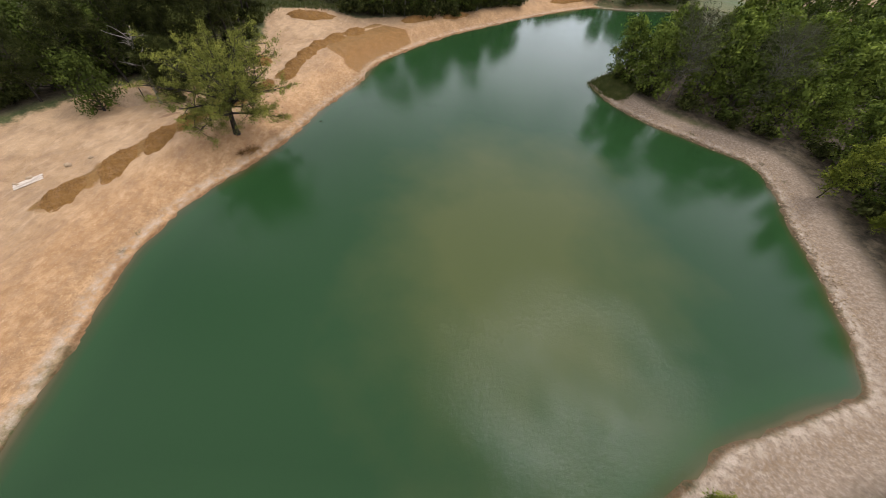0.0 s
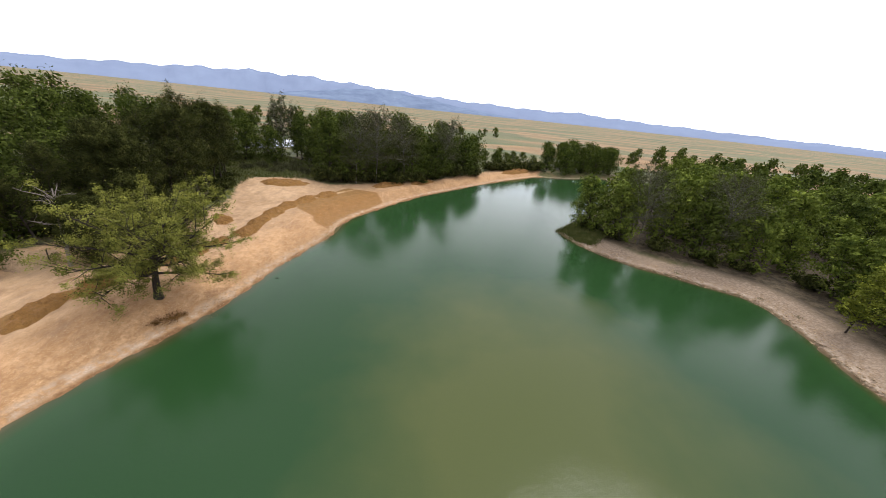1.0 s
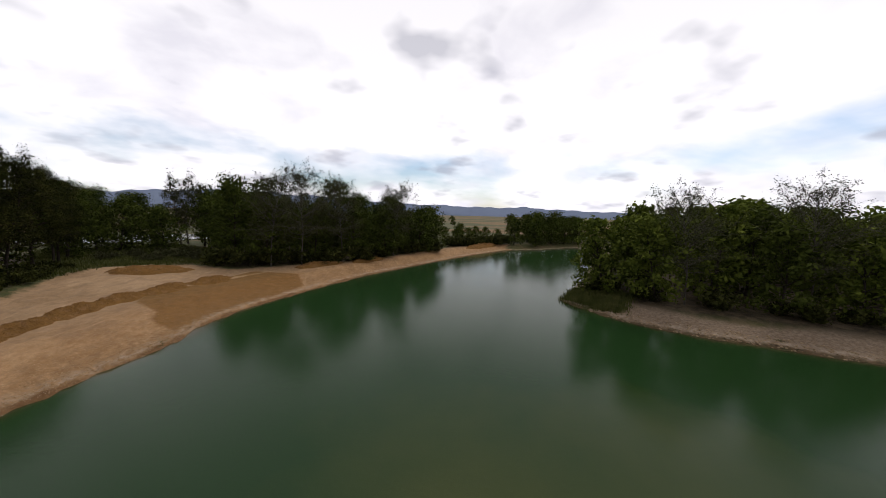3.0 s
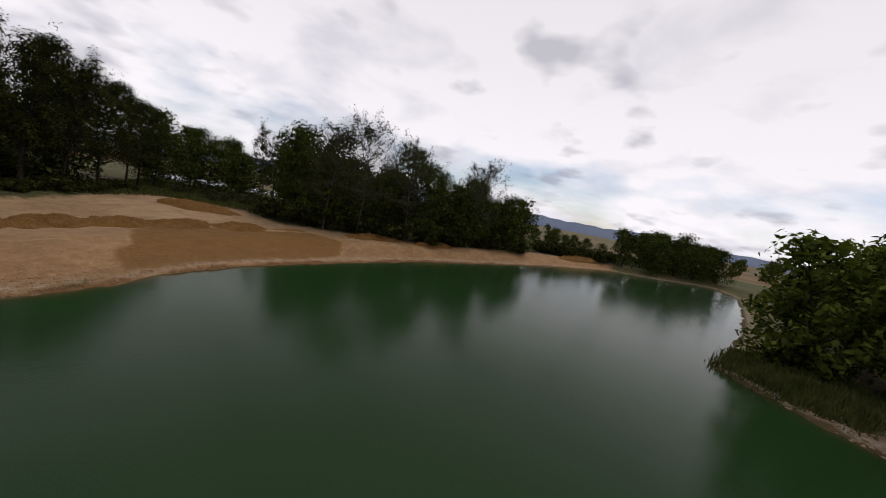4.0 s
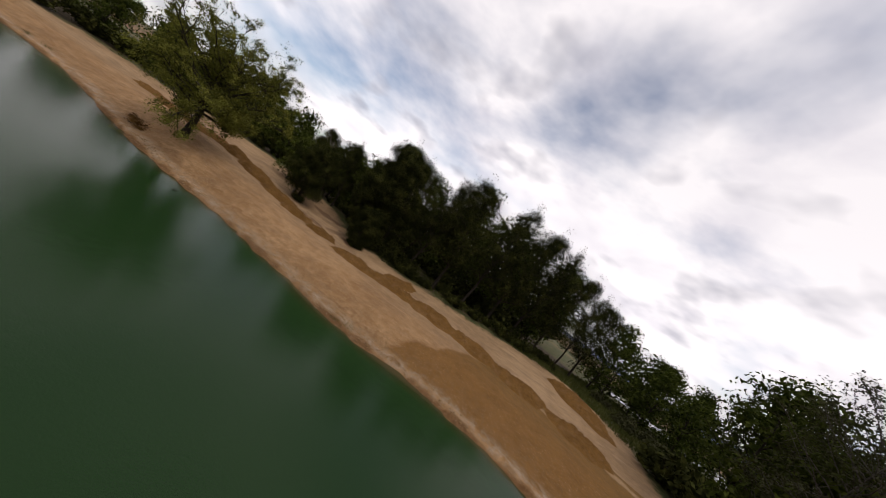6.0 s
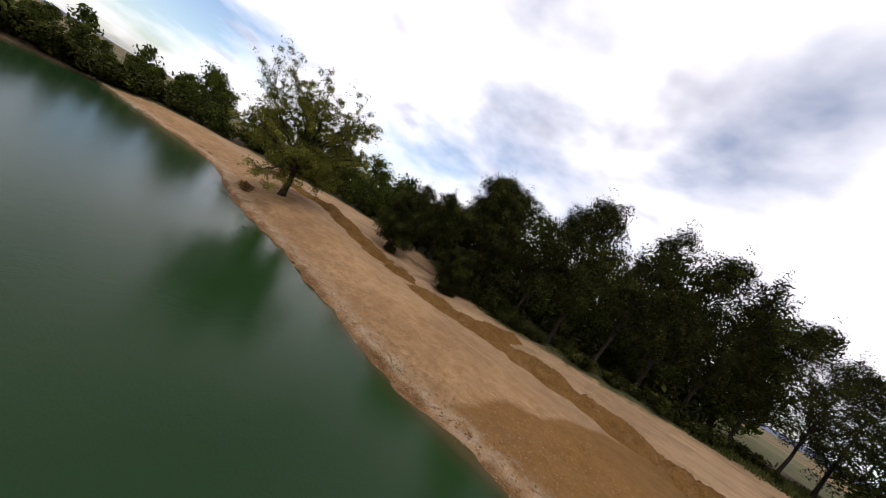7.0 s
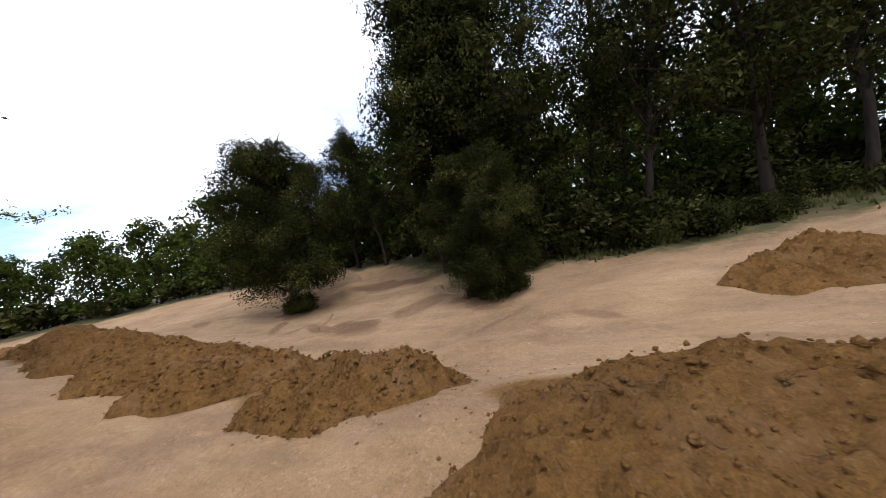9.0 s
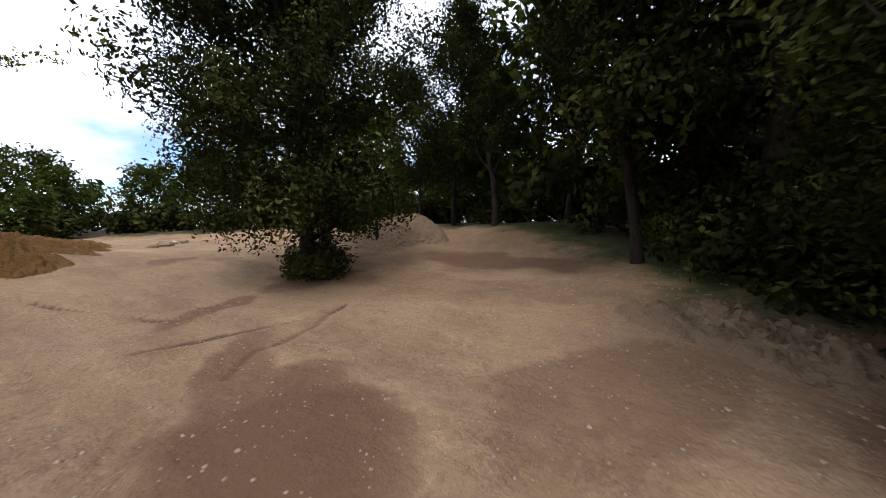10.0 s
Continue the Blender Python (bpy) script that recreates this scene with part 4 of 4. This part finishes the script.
NORTH_EDGE = [(-30, 95.5), (-24, 96.5), (-18, 99), (-12, 102), (-6, 106.5), (0, 112), (6, 119), (13, 127)]
for x, y in NORTH_EDGE:
    for k in range(2):
        plant("bush", x + rng.uniform(-2, 2), y + rng.uniform(-1, 2.5), rng.uniform(1.2, 2.2), group="edge bushes")
for x, y in [(32.6, 75), (36.5, 69), (41.5, 63.5), (47.5, 59.5), (54, 57.6), (60, 51.5), (59.5, 42), (56.5, 34), (54.5, 27)]:
    for k in range(2):
        plant("bush", x + rng.uniform(0.2, 2.6), y + rng.uniform(-0.6, 1.8), rng.uniform(0.8, 1.5), group="edge bushes")
for x, y in [(-57.5, 36), (-59, 30), (-58.5, 23), (-56.5, 16), (-53.5, 10), (-50, 4), (-46, -1), (-41, -4.5), (-35.5, -6)]:
    for k in range(2):
        plant("bush", x + rng.uniform(-2.5, 0), y + rng.uniform(-2.5, 1.0), rng.uniform(1.1, 1.8), group="edge bushes")
for _ in range(16):
    plant("low_bush", rng.uniform(-54, -36), rng.uniform(97, 110), rng.uniform(0.7, 1.5), group="clearing bushes")
for k in range(16):
    plant("bush", -33 + 3.0 * k + rng.uniform(-1, 1), -7.4 + 0.1 * min(k, 9) + rng.uniform(-0.8, 0.3) - 2.0 * max(0.0, 1 - abs(k - 3) / 3), rng.uniform(1.1, 1.9), group="south shore bushes")
for k in range(34):
    plant("bush", -34 + 1.5 * k + rng.uniform(-0.6, 0.6), -9.4 + 0.1 * min(k, 20) + rng.uniform(-0.8, 0.8) - 2.0 * max(0.0, 1 - abs(k - 6) / 6), rng.uniform(1.4, 2.1), group="south shore bushes")
for k in range(26):
    # hedge along the far shore
    x, y = rng.uniform(22, 46), rng.uniform(0, 3)
    plant("bush", x, 134.5 + 0.62 * (x - 12) + y, rng.uniform(1.2, 2.2), group="north shore bushes")
for x, y, s in [(-27.4, 34.2, 1.1), (-28.2, 33.2, 0.8), (-26.9, 35.1, 0.6)]:
    plant("rust_bush", x, y, s, group="withered bushes")
# trees among the fields
fill([(-60, -24), (44, -18), (46, -28), (-62, -36)], 6.0, ("far",), 0.5, 0.72, "south fields", 120)
fill([(96, 66), (84, 120), (100, 150), (190, 190), (240, 130), (200, 40)], 11.0, ("far",), 0.75, 1.15, "field trees", 160)
fill([(-140, 300), (60, 330), (60, 337), (-140, 307)], 6.5, ("far",), 0.5, 0.8, "field hedges", 260)
fill([(120, 110), (420, 265), (412, 282), (112, 127)], 12.0, ("far",), 0.6, 0.95, "field hedges", 160)
fill([(-74, -20), (-82, 14), (-84, 42), (-98, 44), (-98, -30)], 5.0, ("far",), 0.55, 0.85, "west fields", 240)
fill([(92, 60), (78, 130), (96, 200), (150, 240), (230, 180), (190, 60)], 14.0, ("far",), 0.7, 1.15, "field trees", 120)
fill([(150, 226), (176, 236), (176, 244), (150, 234)], 9.0, ("far",), 0.9, 1.1, "field trees", 12)
fill([(-160, 180), (-60, 210), (20, 240), (10, 262), (-180, 220)], 14.0, ("far",), 0.6, 1.0, "field trees", 60)
fill([(-110, 40), (-95, 110), (-120, 120), (-140, 30)], 9.0, ("far",), 0.9, 1.3, "field trees", 60)
fill([(60, 0), (72, 60), (100, 50), (90, -20)], 9.0, ("far",), 0.9, 1.2, "field trees", 60)


# ---------------------------------------------------------------- heaps
def heap(name, label, x, y, length, width, tall, turn, material, seed):
    """A tipped heap of loose soil with a ragged foot and a lumpy top."""
    n, m = 72, 52
    u, v = np.meshgrid(np.linspace(-1.3, 1.3, n), np.linspace(-1.3, 1.3, m))
    u, v = u.ravel(), v.ravel()
    px, py = u * length * 0.60, v * width * 0.60
    a = np.arctan2(v, u)
    r = np.hypot(u, v) * (1 + 0.10 * np.sin(3 * a + seed) + 0.05 * np.sin(7 * a + 2 * seed) + 0.025 * np.sin(13 * a + 5 * seed))
    top = np.clip(1 - r, -0.3, 1)
    z = tall * np.where(top > 0, 1.3 * top / (0.42 + top), top * 1.6 - 0.02)
    rough = 0.11 * wob(px, py, 2.4, seed) + 0.07 * wob(px, py, 5.5, seed + 1) + 0.06 * wob(px, py, 11, seed + 2) + 0.045 * np.random.default_rng(int(seed * 10)).normal(0, 1, len(px))
    z += rough * np.clip(top * 5, 0, 1)
    c, s = math.cos(turn), math.sin(turn)
    gx, gy = x + px * c - py * s, y + px * s + py * c
    z = z + height(gx, gy) - 0.02
    if material is HEAP and 38 < y < 70:
        pick = np.random.default_rng(int(seed * 10) + 5)
        on = np.flatnonzero(top > -0.03)
        much = 2000 if 44 < y < 60 else 500
        on = pick.choice(on, much)
        CRUMBS.extend(zip(gx[on] + pick.normal(0, 0.06, much), gy[on] + pick.normal(0, 0.06, much), z[on] - 0.01, 0.012 + 0.10 * pick.beta(1.0, 6.0, much)))
    base = height_at(x, y)
    f = grid_faces(n, m)
    keep = (top[f] > -0.12).any(1)
    me = mesh_of(name, np.stack([px * c - py * s, px * s + py * c, z - base], 1), f[keep], material)
    ob = new(name, me)
    ob.location = (x, y, base)
    return tagged(ob, label, "soil mound" if material is HEAP else "gravel mound", "row of heaps" if material is HEAP else "")


BROWN = "rough heap of brown soil tipped on the pale sand"
HEAPS = [(-40.8, 21.0, 5, 2.6, 0.25, 1.8), (-39.4, 27, 6, 2.6, 0.4, 1.82), (-38.0, 32.6, 5.6, 2.6, 0.5, 1.82), (-36.8, 37.2, 4.6, 2.4, 0.6, 1.85),
         (-35.5, 41.4, 4.6, 2.3, 0.9, 1.85), (-34.5, 45.2, 4.2, 2.4, 0.75, 1.82), (-33.7, 48.2, 3.8, 2.2, 0.66, 1.75), (-32.9, 51.9, 3.0, 2.2, 0.54, 1.66), (-31.4, 57.2, 5.2, 2.9, 0.50, 1.6),
         (-31.8, 61.6, 5.2, 2.8, 0.7, 1.56), (-31.5, 66.6, 5.2, 2.9, 0.7, 1.58), (-31.0, 71.6, 5.4, 2.7, 0.65, 1.5),
         (-29.2, 77.0, 5.4, 2.8, 0.6, 1.3), (-26.2, 82.6, 5.6, 2.8, 0.55, 1.1), (-38.2, 61.8, 4.2, 2.5, 0.55, 2.3), (-38.5, 88, 9, 4.5, 1.0, 0.35),
         (-13.8, 98.8, 9, 3.0, 0.9, 0.75), (-4.5, 107, 8, 2.8, 0.8, 0.8), (34, 147, 16, 4.4, 1.5, 0.75)]
CRUMBS = []
for i, (x, y, l, w, t, a) in enumerate(HEAPS):
    heap("soil_mound", BROWN, x, y, l, w, t, a, HEAP, 0.7 * i)
heap("gravel_mound", "pointed heap of grey gravel behind the bushy tree", -48.0, 41.0, 4.6, 3.8, 1.15, 0.9, GREY_HEAP, 3.3)


heap("gravel_mound", "low ridge of pale gravel before the dark wood", -41.9, 51.5, 2.2, 1.1, 0.26, 0.9, GREY_HEAP, 5.1)


# ---------------------------------------------------------------- stones and clods
def lump_cloud(name, label, category, spots, material, seed):
    """Many small uneven lumps in one mesh. spots: x, y, z, radius."""
    r = np.random.default_rng(seed)
    ico = np.array([(0, 0, 1), (0.9, 0, 0.3), (0.28, 0.85, 0.3), (-0.72, 0.53, 0.3), (-0.72, -0.53, 0.3), (0.28, -0.85, 0.3), (0.6, 0.5, -0.5), (-0.6, 0.5, -0.5), (0, -0.8, -0.5)])
    tri = np.array([(0, 1, 2), (0, 2, 3), (0, 3, 4), (0, 4, 5), (0, 5, 1), (1, 6, 2), (2, 6, 7), (2, 7, 3), (3, 7, 4), (4, 7, 8), (4, 8, 5), (5, 8, 1), (1, 8, 6)])
    spots = np.asarray(spots)
    n = len(spots)
    v = np.repeat(ico[None], n, 0) * r.uniform(0.65, 1.3, (n, 9, 1))
    a = r.uniform(0, 6.28, n)
    c, s = np.cos(a)[:, None], np.sin(a)[:, None]
    v = np.stack([v[..., 0] * c - v[..., 1] * s, v[..., 0] * s + v[..., 1] * c, v[..., 2] * r.uniform(0.5, 0.9, (n, 1))], 2)
    v = v * spots[:, None, 3:4] + spots[:, None, :3]
    f = (tri[None] + 9 * np.arange(n)[:, None, None]).reshape(-1, 3)
    return tagged(attach(name, mesh_of(name, v.reshape(-1, 3), f, material, smooth=False)), label, category, kind="stuff")


def strip_spots(line, n, near, far, lo, hi, seed):
    r = np.random.default_rng(seed)
    seg = np.array(line)
    ln = np.hypot(*np.diff(seg, axis=0).T)
    cum = np.concatenate([[0], np.cumsum(ln)])
    s = r.uniform(0, cum[-1], n)
    x, y = np.interp(s, cum, seg[:, 0]), np.interp(s, cum, seg[:, 1])
    x2, y2 = np.interp(s + 0.5, cum, seg[:, 0]), np.interp(s + 0.5, cum, seg[:, 1])
    nx, ny = -(y2 - y), (x2 - x)
    q = np.hypot(nx, ny) + 1e-6
    off = near + (far - near) * (r.beta(1.1, 2.2, n) if near > -1 else r.beta(2.2, 2.2, n))
    x, y = x + nx / q * off, y + ny / q * off
    return np.stack([x, y, height(x, y), lo + (hi - lo) * r.uniform(size=n) ** 2.6], 1)


lump_cloud("shore_stones", "scattered pale stones along the sandy waterline", "stones", strip_spots(WEST[7:20], 2600, -0.2, 1.7, 0.010, 0.065, 1), STONE, 2)
slope_spots = strip_spots(WEST[7:20], 6000, 0.3, 8.0, 0.008, 0.055, 9)
slope_spots = slope_spots[~inside(slope_spots[:, 0], slope_spots[:, 1], PATCH)]
lump_cloud("sand_lumps", "pale crumbly lumps strewn over the sloping bank", "soil lumps", slope_spots, SAND_LUMP, 10)
lump_cloud("bank_crust", "broken ochre crust along the washed-out bank edge", "soil lumps", strip_spots(WEST[9:20], 2000, 0.0, 2.4, 0.012, 0.09, 31), CLOD, 32)
lump_cloud("shore_pebbles", "washed pale grey pebbles at the water's edge", "pebbles", strip_spots(WEST[11:19], 4200, -0.3, 1.3, 0.006, 0.036, 21), PEBBLE, 22)
lump_cloud("shore_stones", "pale stones on the gravel beach", "stones", strip_spots(EAST[1:13], 1800, -0.2, 2.6, 0.05, 0.20, 3), STONE, 4)
lump_cloud("soil_clods", "loose brown clods round the soil heaps", "soil clods", strip_spots(WINDROW[3:13], 1500, -1.7, 1.7, 0.006, 0.03, 5), HEAP, 6)
lump_cloud("soil_clods", "crumbling brown clods on the soil mounds", "soil clods", CRUMBS, HEAP, 7)

r_peb = np.random.default_rng(44)
peb_x, peb_y = r_peb.uniform(-45, -33, 5200), r_peb.uniform(42, 56, 5200)
lump_cloud("pebbles", "small pale pebbles strewn over the driven sand", "pebbles", np.stack([peb_x, peb_y, height(peb_x, peb_y), 0.006 + 0.026 * r_peb.beta(1, 3.5, 5200)], 1), PEBBLE, 45)

# ---------------------------------------------------------------- grass
def grass_field(name, label, outline, n, tall, seed):
    r = np.random.default_rng(seed)
    xs, ys = [p[0] for p in outline], [p[1] for p in outline]
    x, y = r.uniform(min(xs), max(xs), n * 2), r.uniform(min(ys), max(ys), n * 2)
    k = inside(x, y, outline)
    x, y = x[k][:n], y[k][:n]
    n = len(x)
    x, y = x + r.normal(0, 0.55, n), y + r.normal(0, 0.55, n)
    z = height(x, y)
    a = r.uniform(0, 6.28, n)
    h = tall * r.uniform(0.5, 1.3, n)
    w = 0.05 + 0.05 * r.uniform(size=n)
    dx, dy = np.cos(a) * w, np.sin(a) * w
    bx, by = r.normal(0, 0.3, n) * h, r.normal(0, 0.3, n) * h
    v = np.stack([np.stack([x - dx, y - dy, z - 0.03], 1), np.stack([x + dx, y + dy, z - 0.03], 1), np.stack([x + bx, y + by, z + h], 1)], 1).reshape(-1, 3)
    return tagged(attach(name, mesh_of(name, v, np.arange(3 * n).reshape(-1, 3), GRASS, smooth=False)), label, "grass", kind="stuff")


grass_field("grass", "tall green grass on the peninsula tip", [(28.2, 75.4), (29.5, 69.8), (32.3, 67), (36, 70.5), (36, 79), (33.4, 81)], 7000, 0.7, 1)
grass_field("grass", "rough green grass at the edge of the wood", CLEARING, 20000, 0.5, 2)
grass_field("grass", "rough grass under the wood edge", [(-43, 58), (-43.5, 68), (-47, 80), (-54, 80), (-56, 50), (-47, 51)], 6000, 0.24, 3)


# ---------------------------------------------------------------- small things
def part(name, bm, material, parent, label=""):
    me = bpy.data.meshes.new(name)
    bm.to_mesh(me)
    bm.free()
    me.materials.append(material)
    for f in me.polygons:
        f.use_smooth = False
    return attach(name, me, parent, label)


def bar_mesh(size, at=(0, 0, 0), turn=0.0, tilt=0.0, soft=0.01):
    bm = bmesh.new()
    bmesh.ops.create_cube(bm, size=1.0)
    bmesh.ops.scale(bm, vec=size, verts=bm.verts)
    bmesh.ops.bevel(bm, geom=bm.edges[:], offset=soft, segments=1, affect="EDGES")
    bmesh.ops.transform(bm, matrix=Matrix.Translation(at) @ Euler((0, tilt, turn)).to_matrix().to_4x4(), verts=bm.verts)
    return bm


def floating_branch(x, y):
    """A broken branch that lies half sunk off the bank."""
    root = new("floating_branch")
    root.location = (x, y, 0.0)
    root.scale = (0.62, 0.62, 0.62)
    tagged(root, "dark broken branch lying half sunk in the shallow water", "branch")
    r = np.random.default_rng(3)
    for nm, start, way, ln, rad in (("stem", (-0.4, 0, -0.03), (1, 0.25, 0.2), 0.8, 0.09), ("twig", (0.1, 0.05, 0.06), (0.5, 0.7, 0.8), 0.35, 0.03),
                                    ("twig", (0.4, 0.1, 0.1), (0.3, -0.6, 0.7), 0.3, 0.03), ("twig", (-0.2, 0, 0.0), (-0.2, -0.8, 0.35), 0.3, 0.03)):
        v, f = [], []
        tube(bent(r, start, way, ln, 5, 0.12), [rad * (1 - 0.13 * i) for i in range(6)], 7, v, f)
        attach(nm, mesh_of(nm, v, f, BARK), root)
    return root


floating_branch(-21.6, 45.2)


def dry_tuft(x, y, n, tall, seed, label):
    """A clump of dry stems."""
    r = np.random.default_rng(seed)
    v, f = [], []
    for i in range(n):
        a, lean = r.uniform(0, 6.28), r.uniform(0.1, 0.7)
        px, py = r.normal(0, 0.25, 2)
        tube(bent(r, (px, py, -0.05), (math.cos(a) * lean, math.sin(a) * lean, 1), tall * r.uniform(0.5, 1.1), 3, 0.12), [0.012, 0.009, 0.006, 0.003], 3, v, f)
    me = mesh_of("dry_tuft", v, f, GRASS)
    ob = new("dry_tuft", me)
    ob.location = (x, y, height_at(x, y))
    return tagged(ob, label, "weeds", "dry tufts", kind="stuff")


r_tuft = np.random.default_rng(8)
for x, y, t in [(-24.6, 36, 0.9), (-25.6, 33.6, 0.8), (-19.7, 60.6, 0.5), (-19.9, 61.4, 0.4),
                (-31.6, 18.0, 0.6), (-31.4, 15.5, 0.7), (52.5, 44, 0.8), (51.5, 49.0, 0.8), (43.0, 56.5, 0.7)]:
    dry_tuft(x, y, 40, 0.6 * t, int(r_tuft.integers(999)), "clump of dry yellow-green weeds on the bank")


def board_pile(x, y, turn):
    root = new("board_pile")
    root.matrix_basis = Matrix.LocRotScale((x, y, height_at(x, y)), Euler((0, 0, turn)), None)
    tagged(root, "low pile of pale weathered boards on the sand", "boards")
    for i, (dx, dy, dz, t) in enumerate(((0, 0, 0.05, 0.0), (0.1, 0.32, 0.05, 0.05), (-0.1, -0.3, 0.05, -0.04), (0, 0.05, 0.13, 0.08), (0.2, 0.3, 0.13, -0.05))):
        part("board", bar_mesh((2.6, 0.22, 0.06), (dx, dy, dz), t), BOARD, root)
    return root


def wooden_post(x, y, tall):
    root = new("wooden_post")
    root.location = (x, y, height_at(x, y))
    tagged(root, "thin dark wooden post standing beside the bushy tree", "post")
    v, f = [], []
    tube([(0, 0, -0.3), (0.01, 0, tall * 0.5), (0.03, 0.01, tall)], [0.07, 0.065, 0.06], 8, v, f)
    attach("pole", mesh_of("pole", v, f, BARK), root)
    part("cap", bar_mesh((0.13, 0.13, 0.05), (0.03, 0.01, tall + 0.02), 0.3), BARK, root)
    return root


def dead_snag(x, y, z):
    """Bare grey branches of a dead tree that rise out of the foliage."""
    root = new("dead_tree")
    root.location = (x, y, height_at(x, y))
    tagged(root, "bare grey dead tree rising above the green crowns", "tree")
    r = np.random.default_rng(12)
    v, f = [], []
    trunk = bent(r, (0, 0, -0.3), (0.02, 0.02, 1), z, 9, 0.03)
    tube(trunk, [0.2 * (1 - 0.09 * i) + 0.02 for i in range(10)], 7, v, f)
    attach("trunk", mesh_of("trunk", v, f, DEAD_WOOD), root)
    for i in range(16):
        v, f = [], []
        k = 5 + i % 4
        a = i * 2.4
        limb = bent(r, trunk[k], (math.cos(a), math.sin(a), r.uniform(0.5, 1.2)), r.uniform(1.6, 3.2), 5, 0.16)
        tube(limb, [0.06 * (1 - 0.16 * j) + 0.008 for j in range(6)], 5, v, f)
        for j in (2, 3, 4):
            tube(bent(r, limb[j], r.normal(0, 1, 3) + np.array([0, 0, 0.6]), 0.9, 3, 0.15), [0.02, 0.015, 0.01, 0.005], 4, v, f)
        attach("limb", mesh_of("limb", v, f, DEAD_WOOD), root)
    return root


dead_snag(-43.9, 41.5, 9.6)
board_pile(-45.6, 22.0, 1.2)
wooden_post(-46.2, 41.6, 1.7)


def pond(outline, z):
    """A second sheet of water far behind the clearing."""
    bm = bmesh.new()
    f = bm.faces.new([bm.verts.new((x, y, z)) for x, y in outline])
    bmesh.ops.triangulate(bm, faces=[f])
    ob = part("pond_water", bm, WATER, None)
    return tagged(ob, "bright strip of pond water glinting behind the trees", "water", kind="structure")


pond([(-104, 134), (-90, 124), (-80, 128), (-66, 138), (-58, 152), (-66, 170), (-82, 168), (-96, 152)], 2.75)


def boulder(x, y, r, seed):
    """A pale broken block of stone."""
    g = np.random.default_rng(seed)
    bm = bmesh.new()
    bmesh.ops.create_icosphere(bm, subdivisions=2, radius=r)
    for v in bm.verts:
        d = v.co.normalized()
        k = 1 + 0.18 * math.sin(3.1 * d.x + seed) + 0.15 * math.sin(4.3 * d.y + 2 * seed) + g.uniform(-0.06, 0.06)
        v.co = Vector((v.co.x * k * 1.3, v.co.y * k, v.co.z * k * 0.7))
    ob = part("boulder", bm, STONE, None)
    ob.location = (x, y, height_at(x, y) + 0.25 * r)
    return tagged(ob, "pale broken stone block lying on the sand", "stone", "stone blocks")


for k, (x, y, r) in enumerate(((-44.2, 25.5, 0.36), (-45.9, 22.6, 0.30), (-43.0, 27.4, 0.22), (-46.3, 21.4, 0.26))):
    boulder(x, y, r, k + 1)
